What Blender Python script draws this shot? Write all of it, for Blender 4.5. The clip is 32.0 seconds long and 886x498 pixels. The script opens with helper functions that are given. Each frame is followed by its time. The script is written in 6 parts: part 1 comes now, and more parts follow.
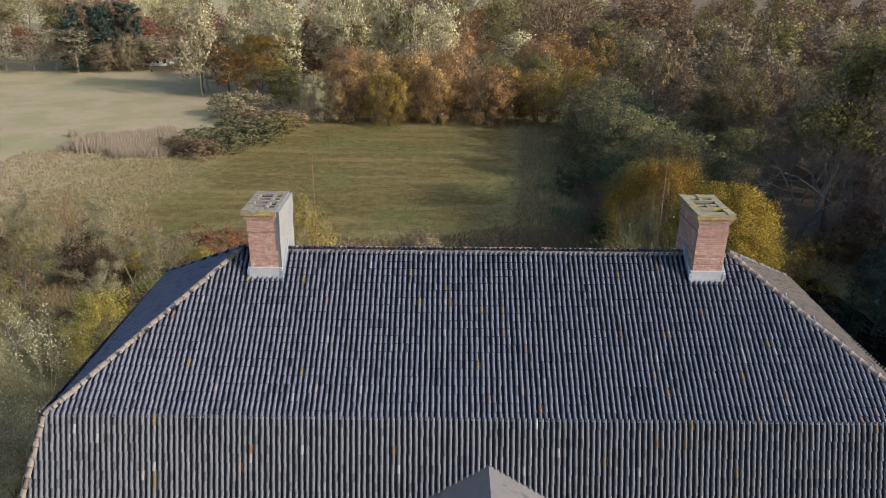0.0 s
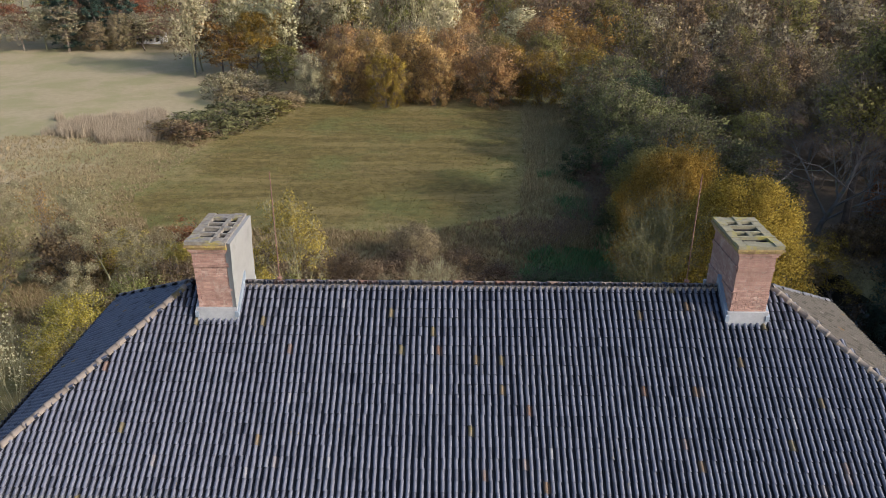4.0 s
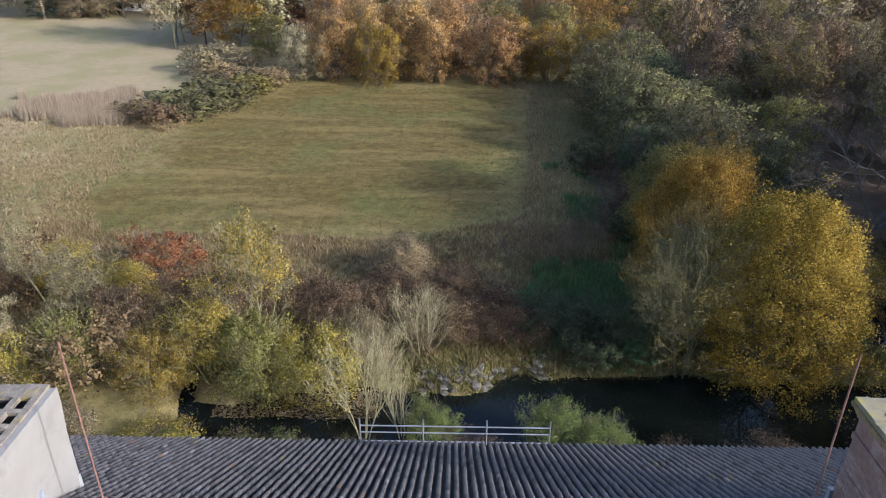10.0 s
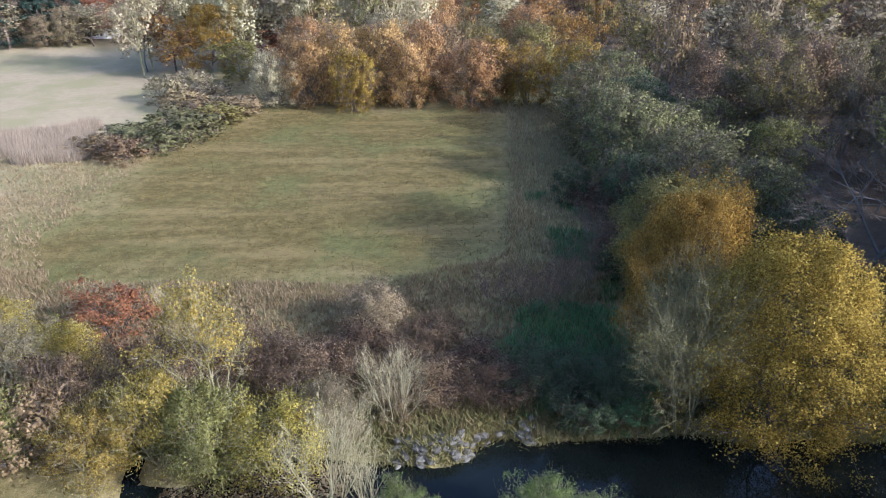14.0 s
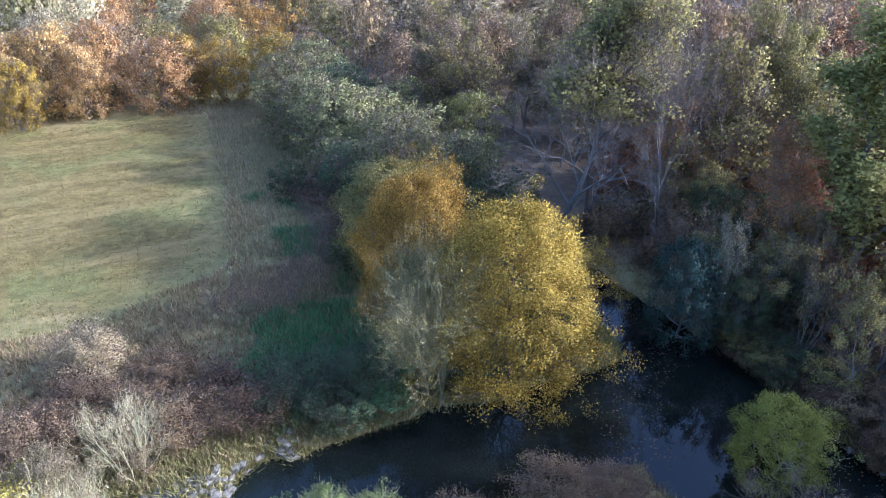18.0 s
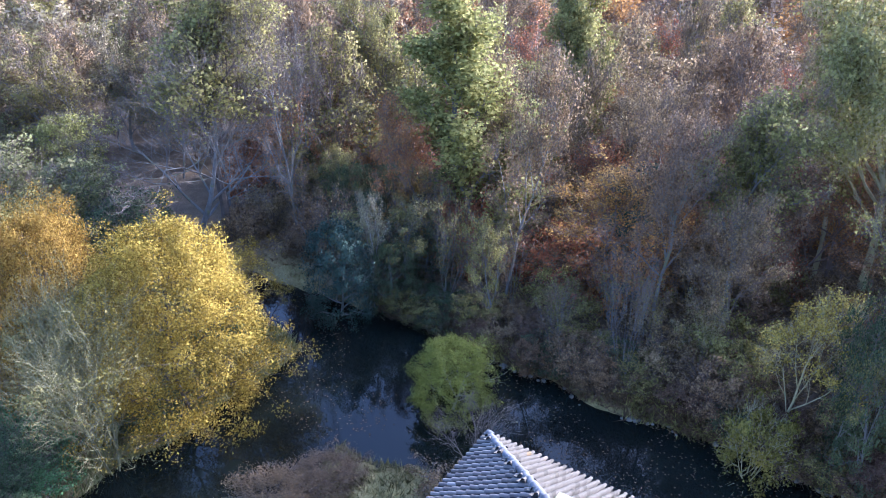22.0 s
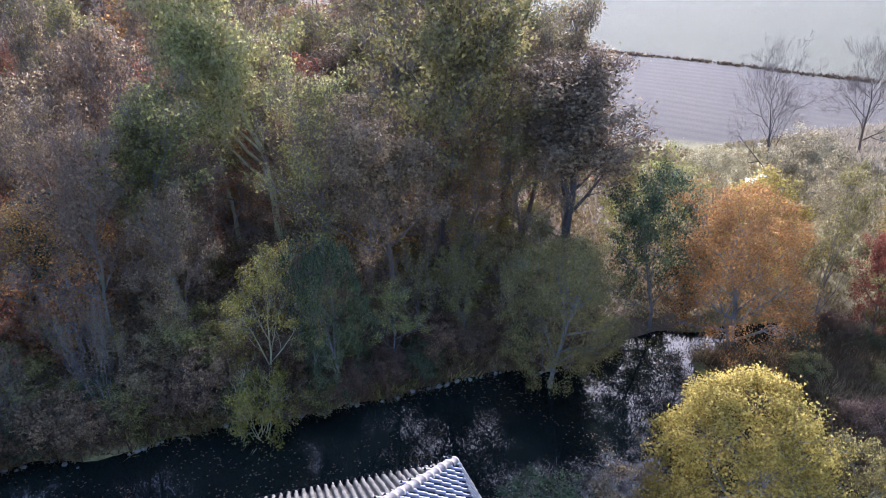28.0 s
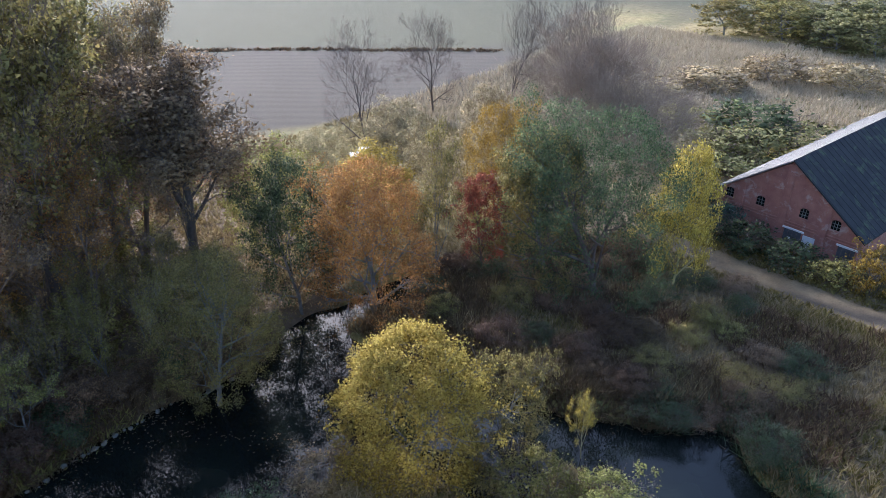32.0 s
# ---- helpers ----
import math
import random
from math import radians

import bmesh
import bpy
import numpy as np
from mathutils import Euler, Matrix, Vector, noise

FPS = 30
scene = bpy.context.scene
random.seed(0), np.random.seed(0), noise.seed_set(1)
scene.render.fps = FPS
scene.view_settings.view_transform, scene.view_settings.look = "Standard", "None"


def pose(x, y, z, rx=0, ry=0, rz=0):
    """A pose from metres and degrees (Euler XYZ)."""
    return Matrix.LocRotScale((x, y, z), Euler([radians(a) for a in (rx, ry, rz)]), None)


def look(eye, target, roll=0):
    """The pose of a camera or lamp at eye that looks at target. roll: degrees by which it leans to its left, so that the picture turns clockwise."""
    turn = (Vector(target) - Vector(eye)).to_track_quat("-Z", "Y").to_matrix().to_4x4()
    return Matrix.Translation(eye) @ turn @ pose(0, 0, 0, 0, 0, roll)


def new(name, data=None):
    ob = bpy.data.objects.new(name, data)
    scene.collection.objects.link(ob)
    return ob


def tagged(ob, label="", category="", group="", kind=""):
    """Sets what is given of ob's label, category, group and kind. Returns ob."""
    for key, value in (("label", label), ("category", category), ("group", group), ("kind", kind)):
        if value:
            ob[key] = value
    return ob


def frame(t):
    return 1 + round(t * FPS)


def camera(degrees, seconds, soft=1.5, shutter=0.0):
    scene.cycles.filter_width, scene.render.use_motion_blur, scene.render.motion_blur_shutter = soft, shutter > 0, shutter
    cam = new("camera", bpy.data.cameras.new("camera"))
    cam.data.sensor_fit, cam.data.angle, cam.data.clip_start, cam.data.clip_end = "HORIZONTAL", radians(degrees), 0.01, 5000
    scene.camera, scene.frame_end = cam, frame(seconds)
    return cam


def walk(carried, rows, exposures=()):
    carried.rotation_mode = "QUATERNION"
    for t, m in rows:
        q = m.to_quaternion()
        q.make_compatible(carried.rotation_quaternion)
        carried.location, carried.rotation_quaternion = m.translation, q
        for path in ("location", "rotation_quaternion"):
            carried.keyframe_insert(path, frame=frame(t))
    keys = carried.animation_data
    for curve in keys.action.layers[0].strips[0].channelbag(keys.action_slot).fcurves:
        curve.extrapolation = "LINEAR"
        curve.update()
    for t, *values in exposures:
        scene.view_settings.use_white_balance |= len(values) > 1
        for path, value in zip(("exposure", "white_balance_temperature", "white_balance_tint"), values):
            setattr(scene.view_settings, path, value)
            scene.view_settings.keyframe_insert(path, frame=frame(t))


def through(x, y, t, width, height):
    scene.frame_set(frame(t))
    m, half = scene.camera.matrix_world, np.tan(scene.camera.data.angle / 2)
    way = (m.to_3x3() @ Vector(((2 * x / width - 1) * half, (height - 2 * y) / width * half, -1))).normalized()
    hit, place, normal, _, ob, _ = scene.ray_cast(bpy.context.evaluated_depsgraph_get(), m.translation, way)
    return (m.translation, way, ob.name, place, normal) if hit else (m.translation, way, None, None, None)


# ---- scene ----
cam = camera(64.5, 32.0, soft=0.9)
PATH = [
    (0, (-1.445, 3.432, 34.968), (-1.462, 5.281, 34.205), 0.3),
    (0.5, (-1.383, 4.026, 34.968), (-1.402, 5.875, 34.205), 0.2),
    (1, (-1.32, 4.623, 34.968), (-1.341, 6.473, 34.208), 0.3),
    (1.5, (-1.256, 5.226, 34.969), (-1.279, 7.076, 34.211), 0.2),
    (2, (-1.192, 5.841, 34.97), (-1.216, 7.693, 34.215), 0.2),
    (2.5, (-1.129, 6.475, 34.971), (-1.153, 8.328, 34.218), 0.2),
    (3, (-1.066, 7.139, 34.973), (-1.093, 8.99, 34.215), 0.1),
    (3.5, (-1.005, 7.845, 34.975), (-1.031, 9.686, 34.193), 0.1),
    (5.5, (-0.757, 10.894, 34.99), (-0.783, 12.669, 34.069), 0.1),
    (6, (-0.692, 11.742, 34.991), (-0.719, 13.517, 34.07), 0.0),
    (6.5, (-0.624, 12.664, 34.99), (-0.651, 14.44, 34.07), 0.0),
    (7, (-0.549, 13.641, 34.987), (-0.577, 15.417, 34.068), 0.0),
    (7.5, (-0.462, 14.66, 34.985), (-0.49, 16.436, 34.065), -0.0),
    (8, (-0.363, 15.711, 34.983), (-0.392, 17.487, 34.064), -0.0),
    (8.5, (-0.26, 16.784, 34.981), (-0.289, 18.561, 34.064), -0.1),
    (9, (-0.157, 17.876, 34.98), (-0.187, 19.655, 34.065), -0.1),
    (9.5, (-0.055, 18.974, 34.977), (-0.085, 20.753, 34.064), 0.0),
    (10, (0.048, 20.051, 34.973), (0.015, 21.831, 34.062), 0.2),
    (10.5, (0.157, 21.095, 34.969), (0.124, 22.877, 34.061), 0.1),
    (11, (0.277, 22.093, 34.967), (0.244, 23.876, 34.062), 0.0),
    (11.5, (0.407, 23.019, 34.966), (0.373, 24.805, 34.067), -0.2),
    (12, (0.546, 23.847, 34.964), (0.51, 25.635, 34.067), -0.2),
    (12.5, (0.685, 24.563, 34.961), (0.648, 26.353, 34.07), -0.2),
    (13, (0.816, 25.157, 34.959), (0.778, 26.952, 34.076), -0.4),
    (13.5, (0.933, 25.625, 34.955), (0.899, 27.427, 34.088), -0.6),
    (15.5, (1.331, 27.008, 34.924), (1.61, 28.779, 34.037), -0.2),
    (16, (1.418, 27.269, 34.921), (1.789, 29.022, 34.031), -0.3),
    (16.5, (1.491, 27.459, 34.918), (1.952, 29.187, 34.023), -0.4),
    (17, (1.549, 27.594, 34.915), (2.096, 29.295, 34.016), -0.4),
    (17.5, (1.593, 27.693, 34.911), (2.226, 29.362, 34.01), -0.3),
    (18, (1.622, 27.769, 34.906), (2.356, 29.396, 34.003), -0.3),
    (18.5, (1.636, 27.833, 34.9), (2.496, 29.396, 33.995), -0.4),
    (19, (1.637, 27.887, 34.894), (2.615, 29.377, 33.986), -0.4),
    (19.5, (1.624, 27.934, 34.888), (2.706, 29.349, 33.978), -0.4),
    (20, (1.6, 27.978, 34.881), (2.778, 29.313, 33.97), -0.4),
    (20.5, (1.568, 28.021, 34.875), (2.833, 29.273, 33.962), -0.3),
    (21, (1.53, 28.069, 34.868), (2.869, 29.24, 33.954), -0.4),
    (21.5, (1.487, 28.125, 34.861), (2.89, 29.217, 33.945), -0.4),
    (22, (1.441, 28.184, 34.854), (2.916, 29.178, 33.938), -0.3),
    (22.5, (1.399, 28.244, 34.848), (2.939, 29.133, 33.933), -0.1),
    (23, (1.366, 28.294, 34.843), (2.964, 29.073, 33.927), -0.1),
    (23.5, (1.342, 28.328, 34.839), (2.992, 28.991, 33.923), 0.1),
    (24, (1.324, 28.348, 34.836), (3.016, 28.893, 33.919), 0.1),
    (24.5, (1.309, 28.362, 34.834), (3.035, 28.786, 33.917), 0.2),
    (26.5, (1.263, 28.398, 34.83), (3.036, 28.316, 33.906), -1.1),
    (27, (1.265, 28.395, 34.829), (3.025, 28.188, 33.903), -1.1),
    (27.5, (1.278, 28.383, 34.828), (3.017, 28.05, 33.897), -1.1),
    (28, (1.3, 28.366, 34.828), (3.004, 27.897, 33.893), -1.0),
    (28.5, (1.325, 28.35, 34.828), (2.984, 27.747, 33.888), -1.0),
    (29, (1.352, 28.335, 34.828), (2.958, 27.607, 33.885), -0.8),
    (29.5, (1.384, 28.318, 34.828), (2.927, 27.467, 33.881), -0.6),
    (30, (1.424, 28.294, 34.829), (2.895, 27.329, 33.879), -0.6),
    (30.5, (1.469, 28.265, 34.83), (2.858, 27.187, 33.877), -0.6),
    (31, (1.52, 28.231, 34.831), (2.823, 27.054, 33.875), -0.5),
    (31.5, (1.574, 28.197, 34.831), (2.79, 26.931, 33.873), -0.2),
    (32, (1.63, 28.163, 34.831), (2.794, 26.851, 33.87), -0.3),
]
EXPOSURE = [(0, 0.44, 5650, 15), (4, 0.44, 5650, 15), (9, 0.68, 5400, 18), (13, 1.0, 5000, 21), (16, 1.45, 4700, 23), (19, 2.0, 4600, 23),
            (24, 2.5, 4700, 27), (27, 2.15, 4800, 27), (30, 1.6, 5000, 20), (32, 1.45, 5050, 18)]
walk(cam, [(t, look(eye, target, roll)) for t, eye, target, roll in PATH], EXPOSURE)

# ---- world, sun, exposure ----
SUN_AZ, SUN_EL = 115.0, 25.0
world = bpy.data.worlds.new("world")
scene.world = world
world.use_nodes = True
wt = world.node_tree
sky = wt.nodes.new("ShaderNodeTexSky")
sky.sky_type = "NISHITA"
sky.sun_disc = False
sky.sun_elevation, sky.sun_rotation = radians(SUN_EL), radians(SUN_AZ)
sky.air_density, sky.dust_density, sky.ozone_density = 1.2, 4.0, 1.5
wt.nodes["Background"].inputs["Strength"].default_value = 0.14
wt.links.new(sky.outputs["Color"], wt.nodes["Background"].inputs["Color"])
sun_data = bpy.data.lights.new("sun", "SUN")
sun_data.energy, sun_data.angle, sun_data.color = 3.2, radians(2.5), (1.0, 0.87, 0.70)
sun = new("sun", sun_data)
sun_dir = Vector((math.sin(radians(SUN_AZ)) * math.cos(radians(SUN_EL)), math.cos(radians(SUN_AZ)) * math.cos(radians(SUN_EL)), math.sin(radians(SUN_EL))))
sun.matrix_world = look(sun_dir * 200, (0, 0, 0))


# ---- materials ----
def ramp(nt, fac, stops):
    n = nt.nodes.new("ShaderNodeValToRGB")
    el = n.color_ramp.elements
    while len(el) < len(stops):
        el.new(0.5)
    for e, (p, c) in zip(el, stops):
        e.position, e.color = p, (*c, 1)
    nt.links.new(fac, n.inputs["Fac"])
    return n.outputs["Color"]


def noise_tex(nt, scale, detail=4, rough=0.6, vec=None, dist=0.0):
    n = nt.nodes.new("ShaderNodeTexNoise")
    n.inputs["Scale"].default_value, n.inputs["Detail"].default_value = scale, detail
    n.inputs["Roughness"].default_value, n.inputs["Distortion"].default_value = rough, dist
    if vec is None:
        vec = nt.nodes.new("ShaderNodeNewGeometry").outputs["Position"]
    nt.links.new(vec, n.inputs["Vector"])
    return n.outputs["Fac"]


def mix(nt, fac, a, b, mode="MIX"):
    n = nt.nodes.new("ShaderNodeMix")
    n.data_type, n.blend_type = "RGBA", mode
    for sock, v in ((n.inputs["Factor"], fac), (n.inputs["A"], a), (n.inputs["B"], b)):
        if isinstance(v, bpy.types.NodeSocket):
            nt.links.new(v, sock)
        elif isinstance(v, tuple):
            sock.default_value = (*v, 1)
        else:
            sock.default_value = v
    return n.outputs["Result"]


def calc(nt, op, a, b=0.0, clamp=False):
    n = nt.nodes.new("ShaderNodeMath")
    n.operation, n.use_clamp = op, clamp
    for sock, v in zip(n.inputs, (a, b)):
        if isinstance(v, bpy.types.NodeSocket):
            nt.links.new(v, sock)
        else:
            sock.default_value = v
    return n.outputs["Value"]


def bare(name, rough=0.8, metal=0.0):
    m = bpy.data.materials.new(name)
    m.use_nodes = True
    b = m.node_tree.nodes["Principled BSDF"]
    b.inputs["Roughness"].default_value, b.inputs["Metallic"].default_value = rough, metal
    return m, m.node_tree, b


def bump(nt, b, height, strength=0.4, dist=0.02):
    n = nt.nodes.new("ShaderNodeBump")
    n.inputs["Strength"].default_value, n.inputs["Distance"].default_value = strength, dist
    nt.links.new(height, n.inputs["Height"])
    nt.links.new(n.outputs["Normal"], b.inputs["Normal"])


def surface(name, dark, light, scale=3.0, fine=40.0, rough=0.8, bumps=0.3, metal=0.0, stain=None, stain_scale=0.7, random=0.0):
    """Two scales of variation between two colours, an optional stain with its own shape, and relief."""
    m, nt, b = bare(name, rough, metal)
    big, small = noise_tex(nt, scale, 5), noise_tex(nt, fine, 3)
    fac = calc(nt, "ADD", calc(nt, "MULTIPLY", big, 0.65), calc(nt, "MULTIPLY", small, 0.35))
    col = ramp(nt, fac, [(0.33, dark), (0.67, light)])
    if stain:
        s = ramp(nt, noise_tex(nt, stain_scale, 6, 0.7, dist=0.5), [(0.54, (0, 0, 0)), (0.66, (1, 1, 1))])
        col = mix(nt, s, col, stain)
    if random:
        info = nt.nodes.new("ShaderNodeObjectInfo").outputs["Random"]
        hsv = nt.nodes.new("ShaderNodeHueSaturation")
        nt.links.new(col, hsv.inputs["Color"])
        nt.links.new(calc(nt, "ADD", calc(nt, "MULTIPLY", info, 2 * random), 1 - random), hsv.inputs["Value"])
        col = hsv.outputs["Color"]
    nt.links.new(col, b.inputs["Base Color"])
    bump(nt, b, small, bumps)
    return m


def foliage(name, c1, c2, c3, through=0.45):
    """Leaves: colour from leaf to leaf and from tree to tree, and light that comes through."""
    m, nt, b = bare(name, 0.75)
    g = nt.nodes.new("ShaderNodeNewGeometry")
    info = nt.nodes.new("ShaderNodeObjectInfo").outputs["Random"]
    patch = noise_tex(nt, 0.45, 3, vec=g.outputs["Position"])
    f = calc(nt, "ADD", calc(nt, "MULTIPLY", g.outputs["Random Per Island"], 0.6), calc(nt, "MULTIPLY", patch, 0.4))
    col = ramp(nt, f, [(0.2, c1), (0.5, c2), (0.8, c3)])
    hsv = nt.nodes.new("ShaderNodeHueSaturation")
    nt.links.new(col, hsv.inputs["Color"])
    nt.links.new(calc(nt, "ADD", calc(nt, "MULTIPLY", info, 0.024), 0.488), hsv.inputs["Hue"])
    nt.links.new(calc(nt, "ADD", calc(nt, "MULTIPLY", info, 0.3), 0.85), hsv.inputs["Value"])
    col = hsv.outputs["Color"]
    nt.links.new(col, b.inputs["Base Color"])
    b.inputs["Specular IOR Level"].default_value = 0.10
    tr = nt.nodes.new("ShaderNodeBsdfTranslucent")
    nt.links.new(col, tr.inputs["Color"])
    ms = nt.nodes.new("ShaderNodeMixShader")
    ms.inputs["Fac"].default_value = through
    nt.links.new(b.outputs["BSDF"], ms.inputs[1])
    nt.links.new(tr.outputs["BSDF"], ms.inputs[2])
    nt.links.new(ms.outputs["Shader"], nt.nodes["Material Output"].inputs["Surface"])
    return m


LEAF = {
    "gold": foliage("leaf_gold", (0.15, 0.098, 0.015), (0.33, 0.228, 0.036), (0.52, 0.385, 0.075)),
    "amber": foliage("leaf_amber", (0.31, 0.175, 0.07), (0.52, 0.335, 0.125), (0.68, 0.49, 0.20), 0.5),
    # Lifted well above real leaf tones: far haze is put into this colour.
    "pale_gold": foliage("leaf_hazy_gold", (0.42, 0.37, 0.20), (0.56, 0.50, 0.295), (0.68, 0.61, 0.38)),
    "mown": foliage("leaf_mown", (0.095, 0.083, 0.02), (0.165, 0.14, 0.038), (0.245, 0.20, 0.065), 0.15),
    "bracken": foliage("leaf_bracken", (0.075, 0.052, 0.03), (0.12, 0.082, 0.045), (0.18, 0.12, 0.065), 0.2),
    "yellow": foliage("leaf_yellow", (0.22, 0.165, 0.03), (0.43, 0.345, 0.065), (0.62, 0.52, 0.12)),
    "straw": foliage("leaf_straw", (0.20, 0.165, 0.09), (0.33, 0.28, 0.16), (0.46, 0.40, 0.24)),
    "lime": foliage("leaf_lime", (0.15, 0.155, 0.045), (0.27, 0.265, 0.075), (0.42, 0.40, 0.13)),
    "olive": foliage("leaf_olive", (0.135, 0.122, 0.038), (0.24, 0.213, 0.068), (0.36, 0.315, 0.105), 0.35),
    "orange": foliage("leaf_orange", (0.22, 0.115, 0.034), (0.37, 0.205, 0.057), (0.52, 0.32, 0.10)),
    "crimson": foliage("leaf_crimson", (0.15, 0.05, 0.03), (0.26, 0.085, 0.048), (0.35, 0.135, 0.07), 0.35),
    "acid": foliage("leaf_acid", (0.16, 0.155, 0.03), (0.28, 0.262, 0.05), (0.41, 0.38, 0.09)),
    "rust": foliage("leaf_rust", (0.17, 0.075, 0.034), (0.30, 0.135, 0.058), (0.42, 0.205, 0.088), 0.35),
    "brown": foliage("leaf_brown", (0.125, 0.088, 0.045), (0.235, 0.165, 0.083), (0.35, 0.255, 0.13), 0.3),
    "green": foliage("leaf_green", (0.045, 0.065, 0.033), (0.09, 0.12, 0.058), (0.15, 0.185, 0.085)),
    "dark": foliage("leaf_dark", (0.04, 0.065, 0.05), (0.055, 0.09, 0.065), (0.08, 0.12, 0.085), 0.15),
    "nettle": foliage("leaf_nettle", (0.075, 0.145, 0.055), (0.13, 0.225, 0.088), (0.19, 0.30, 0.125)),
    "fresh": foliage("leaf_fresh", (0.14, 0.18, 0.05), (0.20, 0.26, 0.07), (0.28, 0.35, 0.10)),
    "moss": foliage("leaf_moss", (0.10, 0.104, 0.04), (0.18, 0.178, 0.072), (0.27, 0.26, 0.11), 0.3),
    "dry": foliage("leaf_dry", (0.20, 0.155, 0.08), (0.305, 0.24, 0.125), (0.40, 0.32, 0.18), 0.2),
    "plum": foliage("leaf_plum", (0.095, 0.06, 0.036), (0.16, 0.105, 0.062), (0.23, 0.16, 0.095), 0.2),
    "reed": foliage("leaf_reed", (0.31, 0.26, 0.17), (0.41, 0.35, 0.235), (0.50, 0.43, 0.30), 0.2),
    "tan": foliage("leaf_tan", (0.19, 0.145, 0.07), (0.285, 0.222, 0.11), (0.38, 0.30, 0.16), 0.2),
    "grass": foliage("leaf_grass", (0.12, 0.115, 0.038), (0.21, 0.19, 0.07), (0.31, 0.275, 0.12), 0.2),
}
BARK = {
    "grey": surface("bark_grey", (0.10, 0.095, 0.088), (0.21, 0.20, 0.185), 2.0, 25, 0.9, 0.6, stain=(0.16, 0.17, 0.08)),
    "pale": surface("bark_pale", (0.24, 0.215, 0.11), (0.40, 0.365, 0.20), 2.0, 25, 0.9, 0.5, stain=(0.30, 0.29, 0.10)),
    "lichen": surface("bark_lichen", (0.34, 0.31, 0.16), (0.52, 0.475, 0.27), 2.0, 25, 0.9, 0.4),
    "brown": surface("bark_brown", (0.06, 0.05, 0.04), (0.13, 0.105, 0.085), 2.0, 25, 0.9, 0.6),
    "white": surface("bark_white", (0.25, 0.24, 0.22), (0.60, 0.58, 0.54), 1.5, 20, 0.8, 0.4, stain=(0.12, 0.10, 0.08)),
    "willow": surface("bark_willow", (0.14, 0.128, 0.06), (0.24, 0.222, 0.105), 2.0, 25, 0.9, 0.4),
    "fawn": surface("bark_fawn", (0.20, 0.155, 0.11), (0.34, 0.27, 0.195), 2.0, 25, 0.9, 0.4),
    "twig": surface("bark_twig", (0.115, 0.088, 0.066), (0.21, 0.163, 0.122), 2.0, 25, 0.9, 0.4),
}


def tile_material(name, dark, light, moss, moss_at, pale, rough=0.45, stops=None, gloss=1.0, ior=1.5):
    """Glazed clay pantiles: tone from tile to tile, lichen and moss spots, weather streaks."""
    m, nt, b = bare(name, rough)
    g = nt.nodes.new("ShaderNodeNewGeometry")
    info = nt.nodes.new("ShaderNodeObjectInfo").outputs["Random"]
    one = calc(nt, "FRACT", calc(nt, "ADD", g.outputs["Random Per Island"], info))
    col = ramp(nt, one, stops or [(0.0, dark), (0.35, light), (0.98, light), (0.984, pale), (0.989, pale), (0.992, (0.15, 0.085, 0.055)), (0.996, (0.15, 0.12, 0.06))])
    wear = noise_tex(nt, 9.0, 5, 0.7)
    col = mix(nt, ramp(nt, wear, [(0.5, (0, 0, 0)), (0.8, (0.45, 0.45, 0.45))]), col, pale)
    big = noise_tex(nt, 0.35, 4)
    lichen = calc(nt, "MULTIPLY", ramp(nt, noise_tex(nt, 5.0, 4, 0.8), [(0.60, (0, 0, 0)), (0.70, (1, 1, 1))]), ramp(nt, big, [(moss_at, (0, 0, 0)), (moss_at + 0.12, (1, 1, 1))]))
    col = mix(nt, lichen, col, moss)
    nt.links.new(col, b.inputs["Base Color"])
    nt.links.new(ramp(nt, wear, [(0.3, (rough - 0.06,) * 3), (0.7, (rough + 0.10,) * 3)]), b.inputs["Roughness"])
    b.inputs["Specular IOR Level"].default_value = gloss
    b.inputs["IOR"].default_value = ior
    bump(nt, b, noise_tex(nt, 60, 3), 0.25, 0.01)
    return m


# The tile tones are set apart for each facing of the roof.
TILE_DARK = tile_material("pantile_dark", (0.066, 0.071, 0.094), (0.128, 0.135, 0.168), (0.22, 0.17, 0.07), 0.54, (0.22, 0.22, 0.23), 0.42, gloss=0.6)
# Darker than the rolls: the shade of the valleys is in the pans' colour.
TILE_PAN_SHADE = tile_material("pantile_pan_shade", (0.016, 0.017, 0.021), (0.030, 0.031, 0.037), (0.08, 0.07, 0.03), 0.58, (0.05, 0.05, 0.053), 0.5, gloss=0.35)
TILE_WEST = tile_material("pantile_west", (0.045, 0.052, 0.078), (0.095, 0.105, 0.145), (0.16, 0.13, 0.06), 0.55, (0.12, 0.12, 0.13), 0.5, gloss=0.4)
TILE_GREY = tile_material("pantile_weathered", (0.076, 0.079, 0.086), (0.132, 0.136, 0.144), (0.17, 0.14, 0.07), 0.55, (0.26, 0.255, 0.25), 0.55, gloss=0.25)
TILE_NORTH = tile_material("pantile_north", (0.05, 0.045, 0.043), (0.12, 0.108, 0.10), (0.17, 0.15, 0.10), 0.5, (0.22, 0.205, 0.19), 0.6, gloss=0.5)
TILE_PALE = tile_material("pantile_east", (0.068, 0.061, 0.050), (0.108, 0.098, 0.081), (0.11, 0.09, 0.06), 0.5, (0.15, 0.138, 0.118), 0.95, gloss=0.03)
